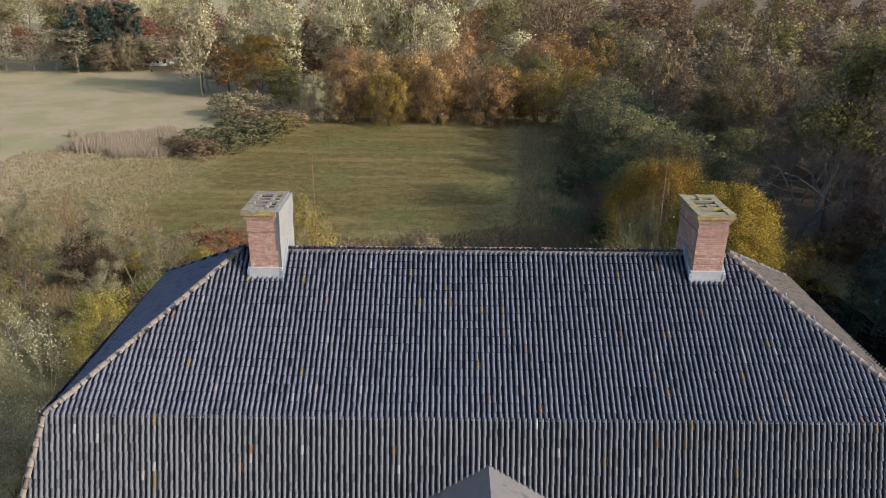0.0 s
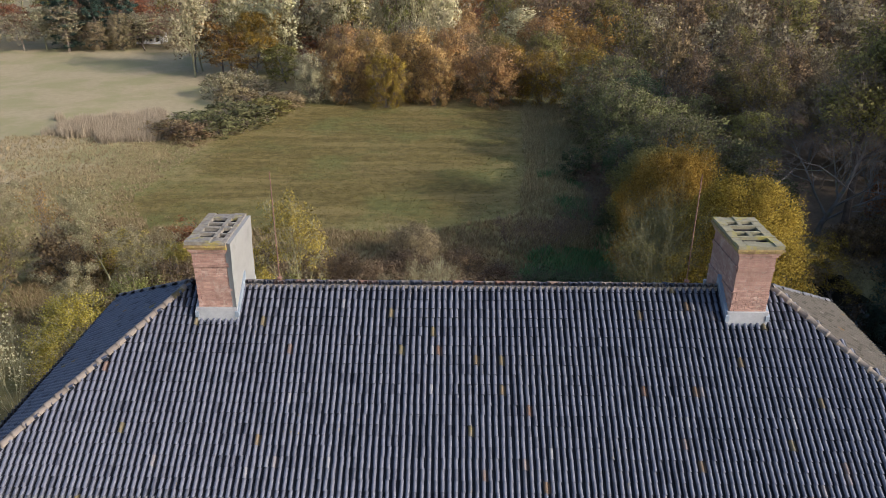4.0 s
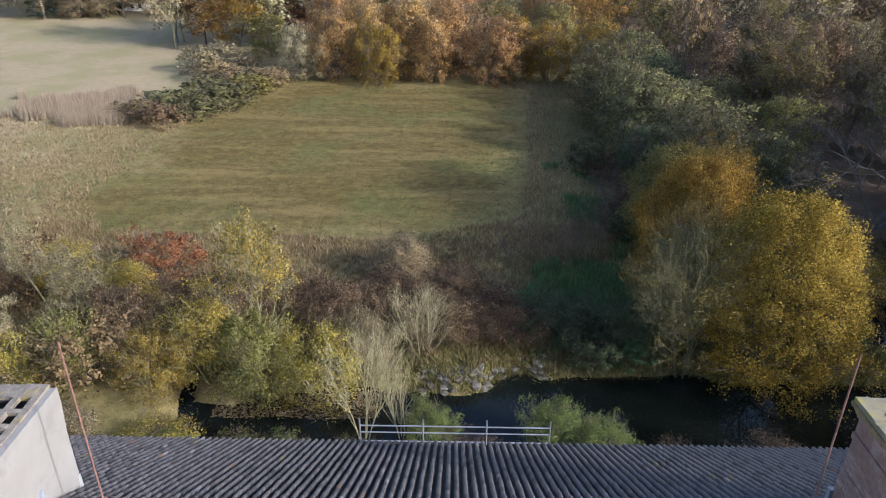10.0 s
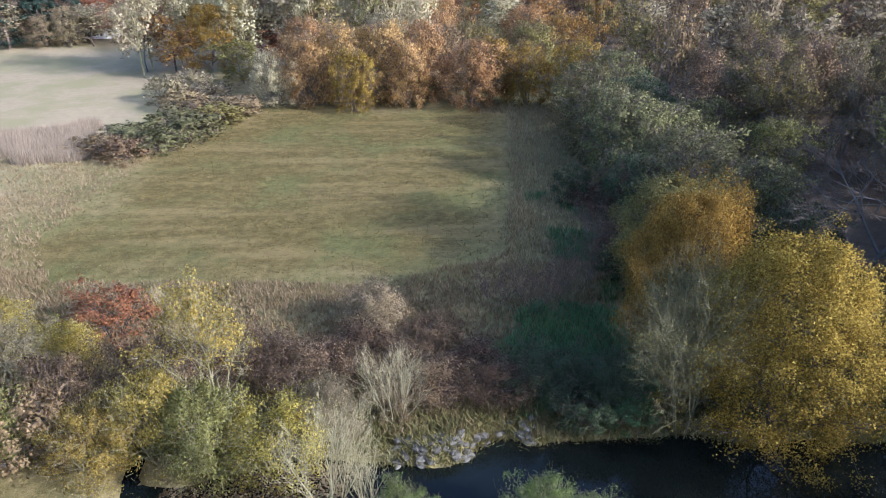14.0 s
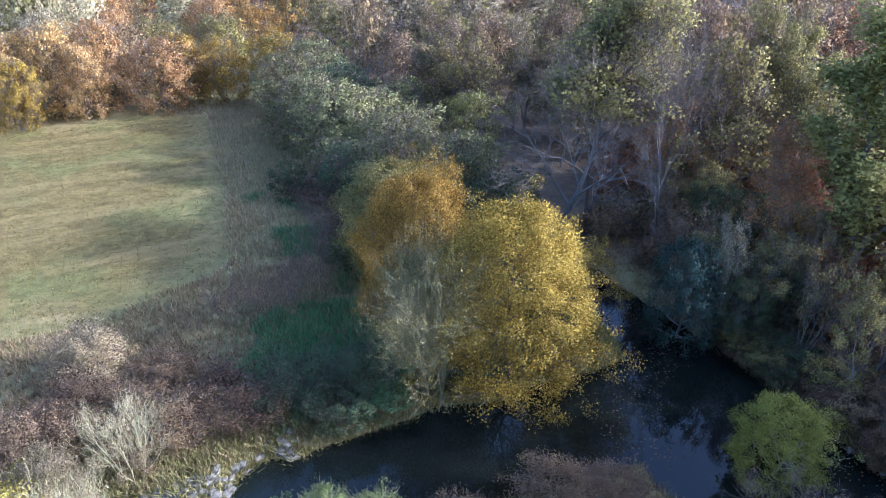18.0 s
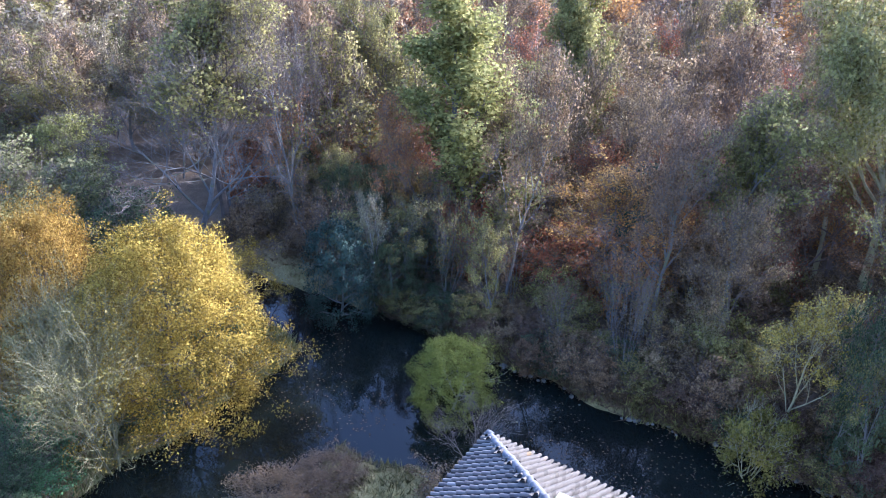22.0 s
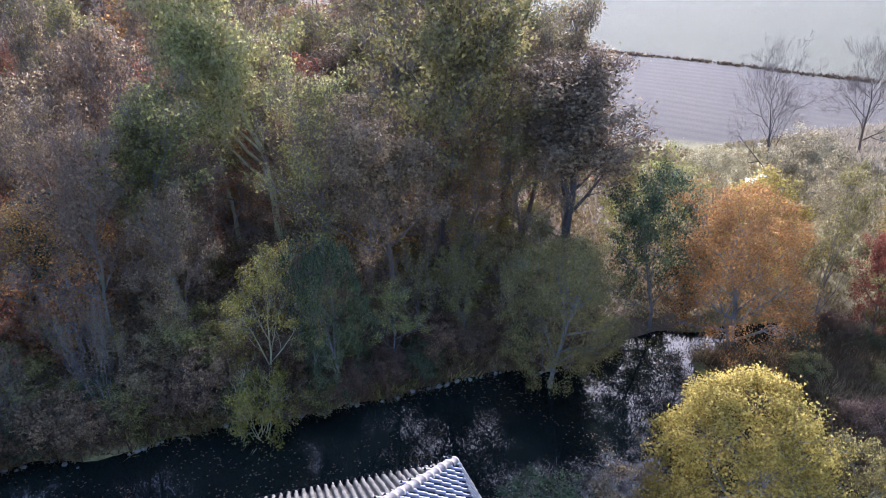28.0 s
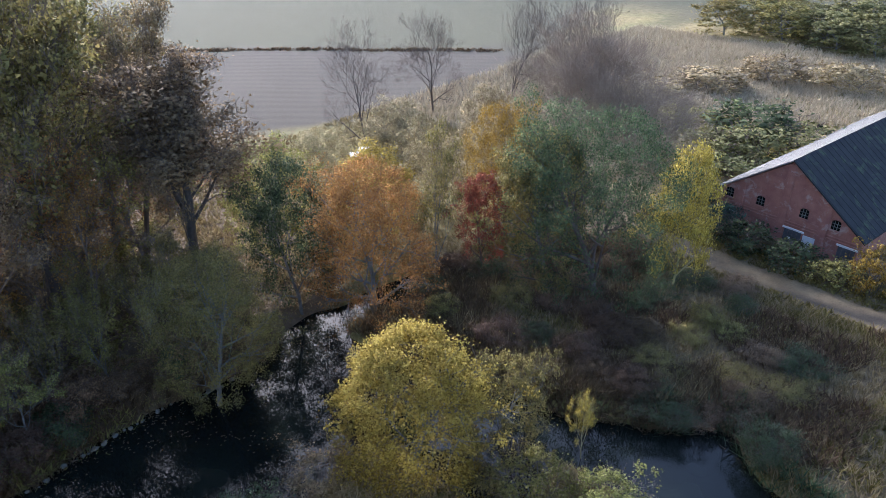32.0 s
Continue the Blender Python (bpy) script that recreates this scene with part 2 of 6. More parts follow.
RIDGE_TILE = tile_material("ridge_tile_clay", (0.05, 0.055, 0.07), (0.19, 0.15, 0.12), (0.30, 0.24, 0.08), 0.45, (0.27, 0.24, 0.21), 0.65, ((0.0, (0.035, 0.045, 0.07)), (0.3, (0.07, 0.068, 0.08)), (0.42, (0.13, 0.10, 0.085)), (0.68, (0.19, 0.155, 0.115)), (0.8, (0.19, 0.10, 0.06)), (0.92, (0.12, 0.08, 0.065)), (1.0, (0.22, 0.20, 0.17))), gloss=0.4)
HIP_TILE = tile_material("hip_tile_clay", (0.15, 0.125, 0.10), (0.23, 0.195, 0.155), (0.27, 0.23, 0.09), 0.45, (0.28, 0.255, 0.22), 0.75, gloss=0.3)
MORTAR = surface("lime_mortar", (0.25, 0.215, 0.18), (0.40, 0.355, 0.30), 4, 60, 0.9, 0.5)
BRICK = surface("red_brick", (0.29, 0.165, 0.125), (0.42, 0.27, 0.205), 6, 50, 0.85, 0.4, stain=(0.46, 0.34, 0.27), stain_scale=2.5, random=0.18)
RENDERED = surface("chimney_render", (0.25, 0.246, 0.224), (0.30, 0.296, 0.27), 1.5, 40, 0.85, 0.25, stain=(0.24, 0.236, 0.213), stain_scale=1.2)
CAP = surface("lichened_capstone", (0.13, 0.115, 0.09), (0.33, 0.295, 0.235), 7, 50, 0.9, 0.5, stain=(0.34, 0.28, 0.05), stain_scale=1.4)
CAP_LICHEN = surface("yellow_lichened_cap", (0.18, 0.163, 0.10), (0.31, 0.285, 0.175), 3, 40, 0.9, 0.5, stain=(0.34, 0.29, 0.05), stain_scale=1.1)
CAP_YELLOW = surface("yellow_lichen_brick", (0.22, 0.15, 0.07), (0.40, 0.29, 0.12), 6, 45, 0.9, 0.6, stain=(0.40, 0.33, 0.05), stain_scale=2.6, random=0.15)
# Flue soot; on tile lips it paints the shade of the hollows below.
SOOT_SHADE_BLACK = surface("soot_shade_black", (0.012, 0.012, 0.012), (0.04, 0.036, 0.034), 3, 30, 0.95, 0.3)
LEAD = surface("lead_flashing", (0.30, 0.305, 0.305), (0.44, 0.445, 0.44), 2.5, 30, 0.55, 0.2, stain=(0.28, 0.30, 0.31))
ZINC = surface("zinc_sheet", (0.15, 0.143, 0.132), (0.21, 0.20, 0.186), 1.2, 20, 0.6, 0.15, stain=(0.085, 0.08, 0.074))
STEEL = surface("galvanised_steel", (0.40, 0.41, 0.42), (0.58, 0.59, 0.60), 6, 50, 0.4, 0.1, metal=0.6)
RUSTY = surface("rusty_rod", (0.14, 0.07, 0.05), (0.30, 0.17, 0.12), 8, 60, 0.8, 0.3)
WALL = surface("white_wall", (0.58, 0.55, 0.49), (0.72, 0.69, 0.63), 0.8, 25, 0.9, 0.3, stain=(0.45, 0.41, 0.35))


# ---- building blocks ----
def mesh_from(name, verts, faces, smooth=False):
    me = bpy.data.meshes.new(name)
    me.from_pydata([tuple(v) for v in verts], [], [tuple(f) for f in faces])
    if smooth:
        me.shade_smooth()
    me.update()
    return me


def quads_mesh(name, quads):
    """A mesh of loose quads from an array n x 4 x 3."""
    n = len(quads)
    me = bpy.data.meshes.new(name)
    me.vertices.add(4 * n)
    me.vertices.foreach_set("co", np.ascontiguousarray(quads, dtype=np.float32).ravel())
    me.loops.add(4 * n)
    me.loops.foreach_set("vertex_index", np.arange(4 * n, dtype=np.int32))
    me.polygons.add(n)
    me.polygons.foreach_set("loop_start", np.arange(0, 4 * n, 4, dtype=np.int32))
    me.polygons.foreach_set("loop_total", np.full(n, 4, dtype=np.int32))
    me.update(calc_edges=True)
    return me


def tris_mesh(name, tris, normals=None):
    """A mesh of loose triangles from an array n x 3 x 3."""
    n = len(tris)
    me = bpy.data.meshes.new(name)
    me.vertices.add(3 * n)
    me.vertices.foreach_set("co", np.ascontiguousarray(tris, dtype=np.float32).ravel())
    me.loops.add(3 * n)
    me.loops.foreach_set("vertex_index", np.arange(3 * n, dtype=np.int32))
    me.polygons.add(n)
    me.polygons.foreach_set("loop_start", np.arange(0, 3 * n, 3, dtype=np.int32))
    me.polygons.foreach_set("loop_total", np.full(n, 3, dtype=np.int32))
    me.update(calc_edges=True)
    if normals is not None:
        me.shade_smooth()
        me.normals_split_custom_set_from_vertices(np.repeat(normals, 3, axis=0).tolist())
    return me


def place(name, me, material, parent=None, label="", kind=""):
    ob = new(name, me)
    if material is not None:
        if not me.materials:
            me.materials.append(material)
        elif me.materials[0] != material:
            ob.material_slots[0].link = "OBJECT"
            ob.material_slots[0].material = material
    ob.parent = parent
    return tagged(ob, label=label, kind=kind)


def part(name, bm, material, parent=None, label="", smooth=False):
    me = bpy.data.meshes.new(name)
    bm.to_mesh(me)
    bm.free()
    if smooth:
        me.shade_smooth()
    return place(name, me, material, parent, label)


def box(bm, x0, y0, z0, x1, y1, z1, bevel=0.0):
    r = bmesh.ops.create_cube(bm, size=1.0, matrix=Matrix.LocRotScale(((x0 + x1) / 2, (y0 + y1) / 2, (z0 + z1) / 2), None, (x1 - x0, y1 - y0, z1 - z0)))
    if bevel:
        edges = list({e for v in r["verts"] for e in v.link_edges})
        bmesh.ops.bevel(bm, geom=edges, offset=bevel, segments=1, affect="EDGES")
    return bm


def boxed(x0, y0, z0, x1, y1, z1, bevel=0.0):
    return box(bmesh.new(), x0, y0, z0, x1, y1, z1, bevel)


def tubes(segs, sides=4):
    """Vertices and faces of tapered tubes: rows of p0, p1, r0, r1."""
    segs = np.asarray(segs, float)
    p0, p1, r0, r1 = segs[:, 0:3], segs[:, 3:6], segs[:, 6], segs[:, 7]
    d = p1 - p0
    d /= np.linalg.norm(d, axis=1, keepdims=True) + 1e-9
    ref = np.where(np.abs(d[:, 2:3]) > 0.9, [[1.0, 0, 0]], [[0, 0, 1.0]])
    u = np.cross(d, ref)
    u /= np.linalg.norm(u, axis=1, keepdims=True) + 1e-9
    w = np.cross(d, u)
    a = np.arange(sides) * 2 * np.pi / sides
    ring = np.cos(a)[None, :, None] * u[:, None] + np.sin(a)[None, :, None] * w[:, None]
    lo, hi = p0[:, None] + ring * r0[:, None, None], p1[:, None] + ring * r1[:, None, None]
    nxt = np.roll(np.arange(sides), -1)
    quads = np.stack([lo, lo[:, nxt], hi[:, nxt], hi], 2)
    return quads.reshape(-1, 4, 3)


def rod(name, points, radius, material, parent=None, label="", sides=6):
    pts = np.array(points, float)
    segs = [(*a, *b, radius, radius) for a, b in zip(pts[:-1], pts[1:])]
    me = quads_mesh(name, tubes(segs, sides))
    return place(name, me, material, parent, label)


# ---- tree templates ----
def grow(rng, height, trunk_r, first, spread, levels, kids, up=0.3, ratio=0.55, stems=1, wander=0.12, splay=0.45):
    """Limbs by recursion. Gives tube rows per level and the outer points where leaves sit."""
    rows, tips = [], []

    def limb(p, d, length, r, level):
        n = 5 if level == 0 else 3 if level < levels else 2
        pts, rad = [p], [r]
        for i in range(n):
            d = d + rng.normal(0, wander, 3) + np.array([0, 0, up * (0.25 if level else 0.0)])
            d = d / np.linalg.norm(d)
            p = p + d * length / n
            pts.append(p)
            rad.append(r * (1 - 0.75 * (i + 1) / n))
        for a, b, ra, rb in zip(pts[:-1], pts[1:], rad[:-1], rad[1:]):
            rows.append((*a, *b, ra, max(rb, 0.006)))
        if level >= levels:
            tips.extend(pts[1:])
            return
        if level == levels - 1:
            tips.append(pts[-1])
        count = kids[level]
        start = first if level == 0 else 0.25
        for k in range(count):
            f = start + (1 - start) * (k + rng.uniform(0.2, 0.9)) / count
            i = min(int(f * n), n - 1)
            q = pts[i] + (pts[i + 1] - pts[i]) * (f * n - i)
            az = k * 2.4 + rng.uniform(-0.5, 0.5)
            side = np.array([math.cos(az), math.sin(az), 0.0])
            side = side - d * (side @ d)
            side /= np.linalg.norm(side) + 1e-6
            open_ = spread * (1.15 - 0.5 * f if level == 0 else 1.0) * rng.uniform(0.8, 1.2)
            nd = d * math.cos(open_) + side * math.sin(open_)
            nl = length * ratio * rng.uniform(0.75, 1.15) * (1.25 - 0.55 * f if level == 0 else 1.0)
            limb(q, nd / np.linalg.norm(nd), nl, max(rad[i] * 0.55, 0.008), level + 1)

    for s in range(stems):
        az = s * 2.4
        lean = 0.0 if stems == 1 else rng.uniform(0.12, splay)
        d = np.array([math.cos(az) * lean, math.sin(az) * lean, 1.0])
        base = np.array([math.cos(az), math.sin(az), 0]) * (0.0 if stems == 1 else 0.25)
        limb(base + [0, 0, -0.3], d / np.linalg.norm(d), height * rng.uniform(0.85, 1.0), trunk_r, 0)
    return rows, np.array(tips)


def leaves(rng, tips, count, size, puff, crest=0.0):
    """Small three-cornered leaves round the outer points; with crest, only over the crown's upper part."""
    if crest:
        top, low = tips[:, 2].max(), tips[:, 2].min()
        tips = tips[tips[:, 2] > low + crest * (top - low) + rng.normal(0, 0.08, len(tips)) * (top - low)]
    # sprays: most leaves gather round a share of the outer points, with gaps between
    heads = tips[rng.choice(len(tips), min(len(tips), max(70, count // 70)), replace=False)]
    own = heads[rng.integers(0, len(heads), count)]
    loose = rng.uniform(0, 1, count) < 0.22
    own[loose] = tips[rng.integers(0, len(tips), loose.sum())]
    shift = rng.normal(0, 1, (count, 3)).clip(-1.5, 1.5) * [puff, puff, puff * 0.7] * np.where(loose, 1.0, 0.8)[:, None]
    c = own + shift
    a, b = rng.normal(0, 1, (count, 3)), rng.normal(0, 1, (count, 3))
    a /= np.linalg.norm(a, axis=1, keepdims=True)
    b -= a * (a * b).sum(1, keepdims=True)
    b /= np.linalg.norm(b, axis=1, keepdims=True)
    s = size * rng.uniform(0.6, 1.4, (count, 1))
    a, b = a * s, b * s * 0.8
    tri = np.stack([c - a, c + a * 0.6 - b, c + a * 0.6 + b], 1)
    n = np.cross(tri[:, 1] - tri[:, 0], tri[:, 2] - tri[:, 0])
    n /= np.linalg.norm(n, axis=1, keepdims=True) + 1e-9
    out = c - tips.mean(0) * [1, 1, 0.7]
    out /= np.linalg.norm(out, axis=1, keepdims=True) + 1e-9
    back = (n * out).sum(1) < 0
    tri[back] = tri[back][:, ::-1]
    n[back] *= -1
    soft = out * 0.55 + shift / puff * 0.42 + n * 0.25 + [0, 0, 0.1]
    return tri, soft / np.linalg.norm(soft, axis=1, keepdims=True)


def twigs(rng, tips, count, length, thick, middle):
    """Fine shoots that stand out from the outer points, away from the crown's middle and upward."""
    p = tips[rng.integers(0, len(tips), count)] + rng.normal(0, 0.25, (count, 3))
    d = p - middle
    d /= np.linalg.norm(d, axis=1, keepdims=True) + 1e-6
    d = d + rng.normal(0, 0.45, (count, 3)) + [0, 0, 0.35]
    d /= np.linalg.norm(d, axis=1, keepdims=True)
    s = np.cross(d, rng.normal(0, 1, (count, 3)))
    s *= thick / (np.linalg.norm(s, axis=1, keepdims=True) + 1e-6)
    l = length * rng.uniform(0.5, 1.4, (count, 1))
    p = p - d * l * 0.4
    return np.stack([p - s, p + s, p + d * l], 1)


def crown_shell(rng, tips, count, skirt):
    """Points over a lumpy rounded crown, down to a low skirt, where outer sprays of leaves sit."""
    top, wide = np.percentile(tips[:, 2], 98), np.percentile(np.hypot(tips[:, 0], tips[:, 1]), 85)
    f, a = rng.uniform(0, 1, count) ** 0.8, rng.uniform(0, 2 * np.pi, count)
    k = rng.uniform(0, 6, 3)
    lump = 0.86 + 0.12 * np.sin(3 * a + 9 * f + k[0]) + 0.09 * np.sin(5 * a - 14 * f + k[1]) + 0.07 * np.sin(9 * a + 23 * f + k[2])
    r = wide * lump * np.sqrt(np.clip(1 - np.abs((f - 0.38) / 0.64) ** 2.4, 0.02, 1)) * rng.uniform(0.8, 1.0, count)
    return np.stack([r * np.cos(a), r * np.sin(a), top * (skirt + (1 - skirt) * f)], -1)


def template(seed, n_leaf, size, puff, sides=4, crest=0.0, shoots=0, shoot=0.8, thick=0.012, shell=0, skirt=0.1, **how):
    rng = np.random.default_rng(seed)
    rows, tips = grow(rng, **how)
    if shell:
        tips = np.concatenate([tips, crown_shell(rng, tips, shell, skirt)])
    wood = tubes(rows, 3) if sides == 3 else np.concatenate([tubes(rows[:8], 7), tubes(rows[8:], sides)])
    middle = tips.mean(0) * [1, 1, 0.7]
    crown = leaves(rng, tips, n_leaf, size, puff, crest) if n_leaf else None
    fine = twigs(rng, tips, shoots, shoot, thick, middle) if shoots else None
    top = max(np.percentile(tips[:, 2], 99.5), 1.0)
    wide = np.percentile(np.hypot(tips[:, 0], tips[:, 1]), 95)
    return {"wood": wood, "crown": crown, "twigs": fine, "top": top, "wide": wide}


SPEC = {
    # kind: variants and the way they grow
    "broad": (3, dict(n_leaf=17000, size=0.11, puff=0.5, height=11.5, trunk_r=0.22, first=0.12, spread=0.85, levels=3, kids=(10, 5, 3), up=0.35, shoots=1500, shoot=0.7, shell=500, skirt=0.15)),
    "great": (3, dict(n_leaf=44000, size=0.075, puff=0.5, height=12.5, trunk_r=0.3, first=0.04, spread=0.95, levels=3, kids=(15, 6, 3), up=0.32, shoots=2500, shoot=0.7, shell=700, skirt=0.12)),
    "dense": (1, dict(n_leaf=42000, size=0.085, puff=0.42, height=9.5, trunk_r=0.22, first=0.04, spread=1.0, levels=2, kids=(16, 7), up=0.3, shoots=1500, shoot=0.6, thick=0.008, shell=1500, skirt=0.0)),
    "weeping": (2, dict(n_leaf=80000, size=0.058, puff=0.4, height=9.5, trunk_r=0.13, first=0.04, spread=1.05, levels=2, kids=(17, 7), up=0.22, wander=0.2, shoots=2500, shoot=0.5, thick=0.006, shell=900, skirt=0.04)),
    "globe": (3, dict(n_leaf=16000, size=0.1, puff=0.45, height=9.5, trunk_r=0.2, first=0.04, spread=1.0, levels=2, kids=(15, 6), up=0.3, shoots=1200, shoot=0.6, shell=500, skirt=0.03)),
    "globe_far": (2, dict(n_leaf=4000, size=0.2, puff=0.5, height=9.5, trunk_r=0.2, first=0.04, spread=1.0, levels=2, kids=(12, 4), up=0.3, sides=3, shoots=400, shoot=0.7, thick=0.03, shell=250, skirt=0.02)),
    "thin": (3, dict(n_leaf=5500, size=0.09, puff=0.45, height=9.5, trunk_r=0.14, first=0.15, spread=0.6, levels=3, kids=(8, 5, 2), up=0.5, shoots=1600, shoot=0.8, thick=0.014)),
    "shrub": (4, dict(n_leaf=4800, size=0.076, puff=0.28, height=3.2, trunk_r=0.045, first=0.05, spread=0.75, levels=2, kids=(6, 3), up=0.3, stems=5, splay=0.75, sides=3, shoots=800, shoot=0.5, thick=0.014, shell=250, skirt=0.0)),
    "shrub_far": (3, dict(n_leaf=1500, size=0.13, puff=0.28, height=3.2, trunk_r=0.05, first=0.05, spread=0.75, levels=1, kids=(7,), up=0.3, stems=4, splay=0.75, sides=3, shoots=400, shoot=0.55, thick=0.022, shell=160, skirt=0.0)),
    "hazel": (3, dict(n_leaf=13000, size=0.046, puff=0.26, height=3.2, trunk_r=0.045, first=0.05, spread=0.75, levels=2, kids=(7, 4), up=0.35, stems=6, splay=0.75, sides=3, shoots=1500, shoot=0.5, thick=0.009, shell=400, skirt=0.0)),
    "sapling": (2, dict(n_leaf=250, size=0.05, puff=0.2, height=6, trunk_r=0.065, first=0.2, spread=0.5, levels=3, kids=(7, 4, 2), up=0.6, stems=4, splay=0.35, wander=0.1, shoots=1000, shoot=0.7, thick=0.011)),
    "pollard": (3, dict(n_leaf=5000, size=0.045, puff=0.35, height=6, trunk_r=0.043, first=0.15, spread=0.5, levels=3, kids=(9, 5, 3), up=0.25, stems=6, wander=0.05, splay=0.42, shoots=6500, shoot=0.8, thick=0.005)),
    "bare": (3, dict(n_leaf=0, size=0.1, puff=0.4, height=13, trunk_r=0.24, first=0.16, spread=0.85, levels=4, kids=(10, 5, 4, 3), up=0.42, ratio=0.6, wander=0.15, shoots=7000, shoot=0.9, thick=0.010)),
    "twiggy": (2, dict(n_leaf=0, size=0.1, puff=0.4, height=13, trunk_r=0.2, first=0.1, spread=0.8, levels=4, kids=(11, 6, 4, 3), up=0.42, ratio=0.55, wander=0.13, stems=2, splay=0.3, sides=3, shoots=26000, shoot=0.9, thick=0.010)),
    "tall": (3, dict(n_leaf=15000, size=0.12, puff=0.7, height=20, trunk_r=0.36, first=0.42, spread=0.7, levels=3, kids=(12, 5, 4), up=0.45, ratio=0.42, shoots=5000, shoot=1.1, thick=0.016)),
    "column": (2, dict(n_leaf=17000, size=0.14, puff=0.7, height=20, trunk_r=0.28, first=0.15, spread=0.55, levels=3, kids=(16, 5, 3), up=0.5, ratio=0.3, shoots=1500)),
    "wood": (6, dict(n_leaf=3700, size=0.145, puff=0.75, height=15, trunk_r=0.2, first=0.2, spread=0.75, levels=2, kids=(12, 5), up=0.45, ratio=0.42, sides=3, shoots=1300, shoot=1.5, thick=0.028)),
    "wood_near": (4, dict(n_leaf=8000, size=0.088, puff=0.7, height=15, trunk_r=0.2, first=0.28, spread=0.75, levels=3, kids=(12, 4, 2), up=0.45, ratio=0.42, sides=3, shoots=1800, shoot=1.3, thick=0.018)),
    "wood_far": (4, dict(n_leaf=1300, size=0.26, puff=0.8, height=15, trunk_r=0.2, first=0.2, spread=0.75, levels=2, kids=(9, 3), up=0.45, ratio=0.42, sides=3, shoots=450, shoot=1.6, thick=0.05, shell=60, skirt=0.25)),
    "coppice": (4, dict(n_leaf=900, size=0.1, puff=0.5, height=7.5, trunk_r=0.042, first=0.3, spread=0.4, levels=2, kids=(6, 3), up=0.5, ratio=0.4, stems=7, sides=3, shoots=1200, shoot=0.9, thick=0.008)),
    "dome": (3, dict(n_leaf=9500, size=0.13, puff=0.55, height=9, trunk_r=0.08, first=0.03, spread=0.6, levels=2, kids=(7, 4), up=0.35, ratio=0.42, stems=7, splay=0.7, sides=3, shoots=2500, shoot=1.1, thick=0.018, shell=1100, skirt=0.03)),
    "fir": (2, dict(n_leaf=8000, size=0.15, puff=0.35, height=16, trunk_r=0.22, first=0.05, spread=1.35, levels=2, kids=(40, 5), up=-0.1, ratio=0.22, wander=0.05, sides=3)),
}
TEMPLATES = {}
for kind_, (variants, how_) in SPEC.items():
    for v_ in range(variants):
        t_ = template(sum(map(ord, kind_)) * 7 + v_, **how_)
        t_["wood_me"] = quads_mesh("trunk", t_["wood"])
        t_["crown_me"] = tris_mesh("crown", *t_["crown"]) if t_["crown"] is not None else None
        t_["twig_me"] = tris_mesh("branchwork", t_["twigs"]) if t_["twigs"] is not None else None
        TEMPLATES[kind_, v_] = t_

tree_rng = random.Random(5)
TWIG_OF = {"grey": "twig", "pale": "pale", "brown": "twig", "white": "grey", "twig": "twig", "lichen": "lichen", "fawn": "fawn", "willow": "willow"}


def tree(name, kind, x, y, height, width, leaf, bark, label, group="", category="tree", z=None, variant=None):
    """A tree or bush as a thing: trunk with limbs, fine twigs, and a crown of leaves."""
    away = math.hypot(x - 1.4, y - 28.3)
    if (kind == "shrub" and (away > 85 or (height < 2.7 and away > 62))) or (kind == "wood" and away > 125) or (kind == "globe" and away > 88):
        kind = kind + "_far"
    elif kind == "wood" and away < 72:
        kind = "wood_near"
    v = tree_rng.randrange(SPEC[kind][0]) if variant is None else variant % SPEC[kind][0]
    t = TEMPLATES[kind, v]
    ob = new(name)
    sz, sx = height / t["top"], width / 2 / t["wide"]
    ob.matrix_basis = Matrix.LocRotScale((x, y, ground_z(x, y) if z is None else z), Euler((0, 0, tree_rng.uniform(0, 6.28))), (sx, sx, sz))
    place("trunk", t["wood_me"], BARK[bark], ob)
    if t["twig_me"] is not None:
        place("branchwork", t["twig_me"], BARK[TWIG_OF[bark]], ob, kind="stuff")
    if t["crown_me"] is not None and leaf:
        place("crown", t["crown_me"], LEAF[leaf], ob)
    return tagged(ob, label=label, category=category, group=group)


# ---- ground and water ----
MOWN = [(-32, 158), (12.8, 152), (10, 112), (7.5, 96), (-4.6, 88), (-39, 89.6), (-45, 99), (-43, 128)]


def inside(poly, x, y, soft):
    """1 inside a convex outline, 0 outside, over a soft edge."""
    d = np.full(np.shape(x), 1e9)
    for (ax, ay), (bx, by) in zip(poly, poly[1:] + poly[:1]):
        l = math.hypot(bx - ax, by - ay)
        d = np.minimum(d, ((by - ay) * (x - ax) - (bx - ax) * (y - ay)) / l)
    return np.clip(d / soft + 0.5, 0, 1)


def wave(x, y, s, k=0.0):
    return np.sin(x / s + 1.3 * np.sin(y / s * 0.7 + k)) * np.cos(y / s * 1.1 + 0.9 * np.sin(x / s * 0.6 + 2 * k))


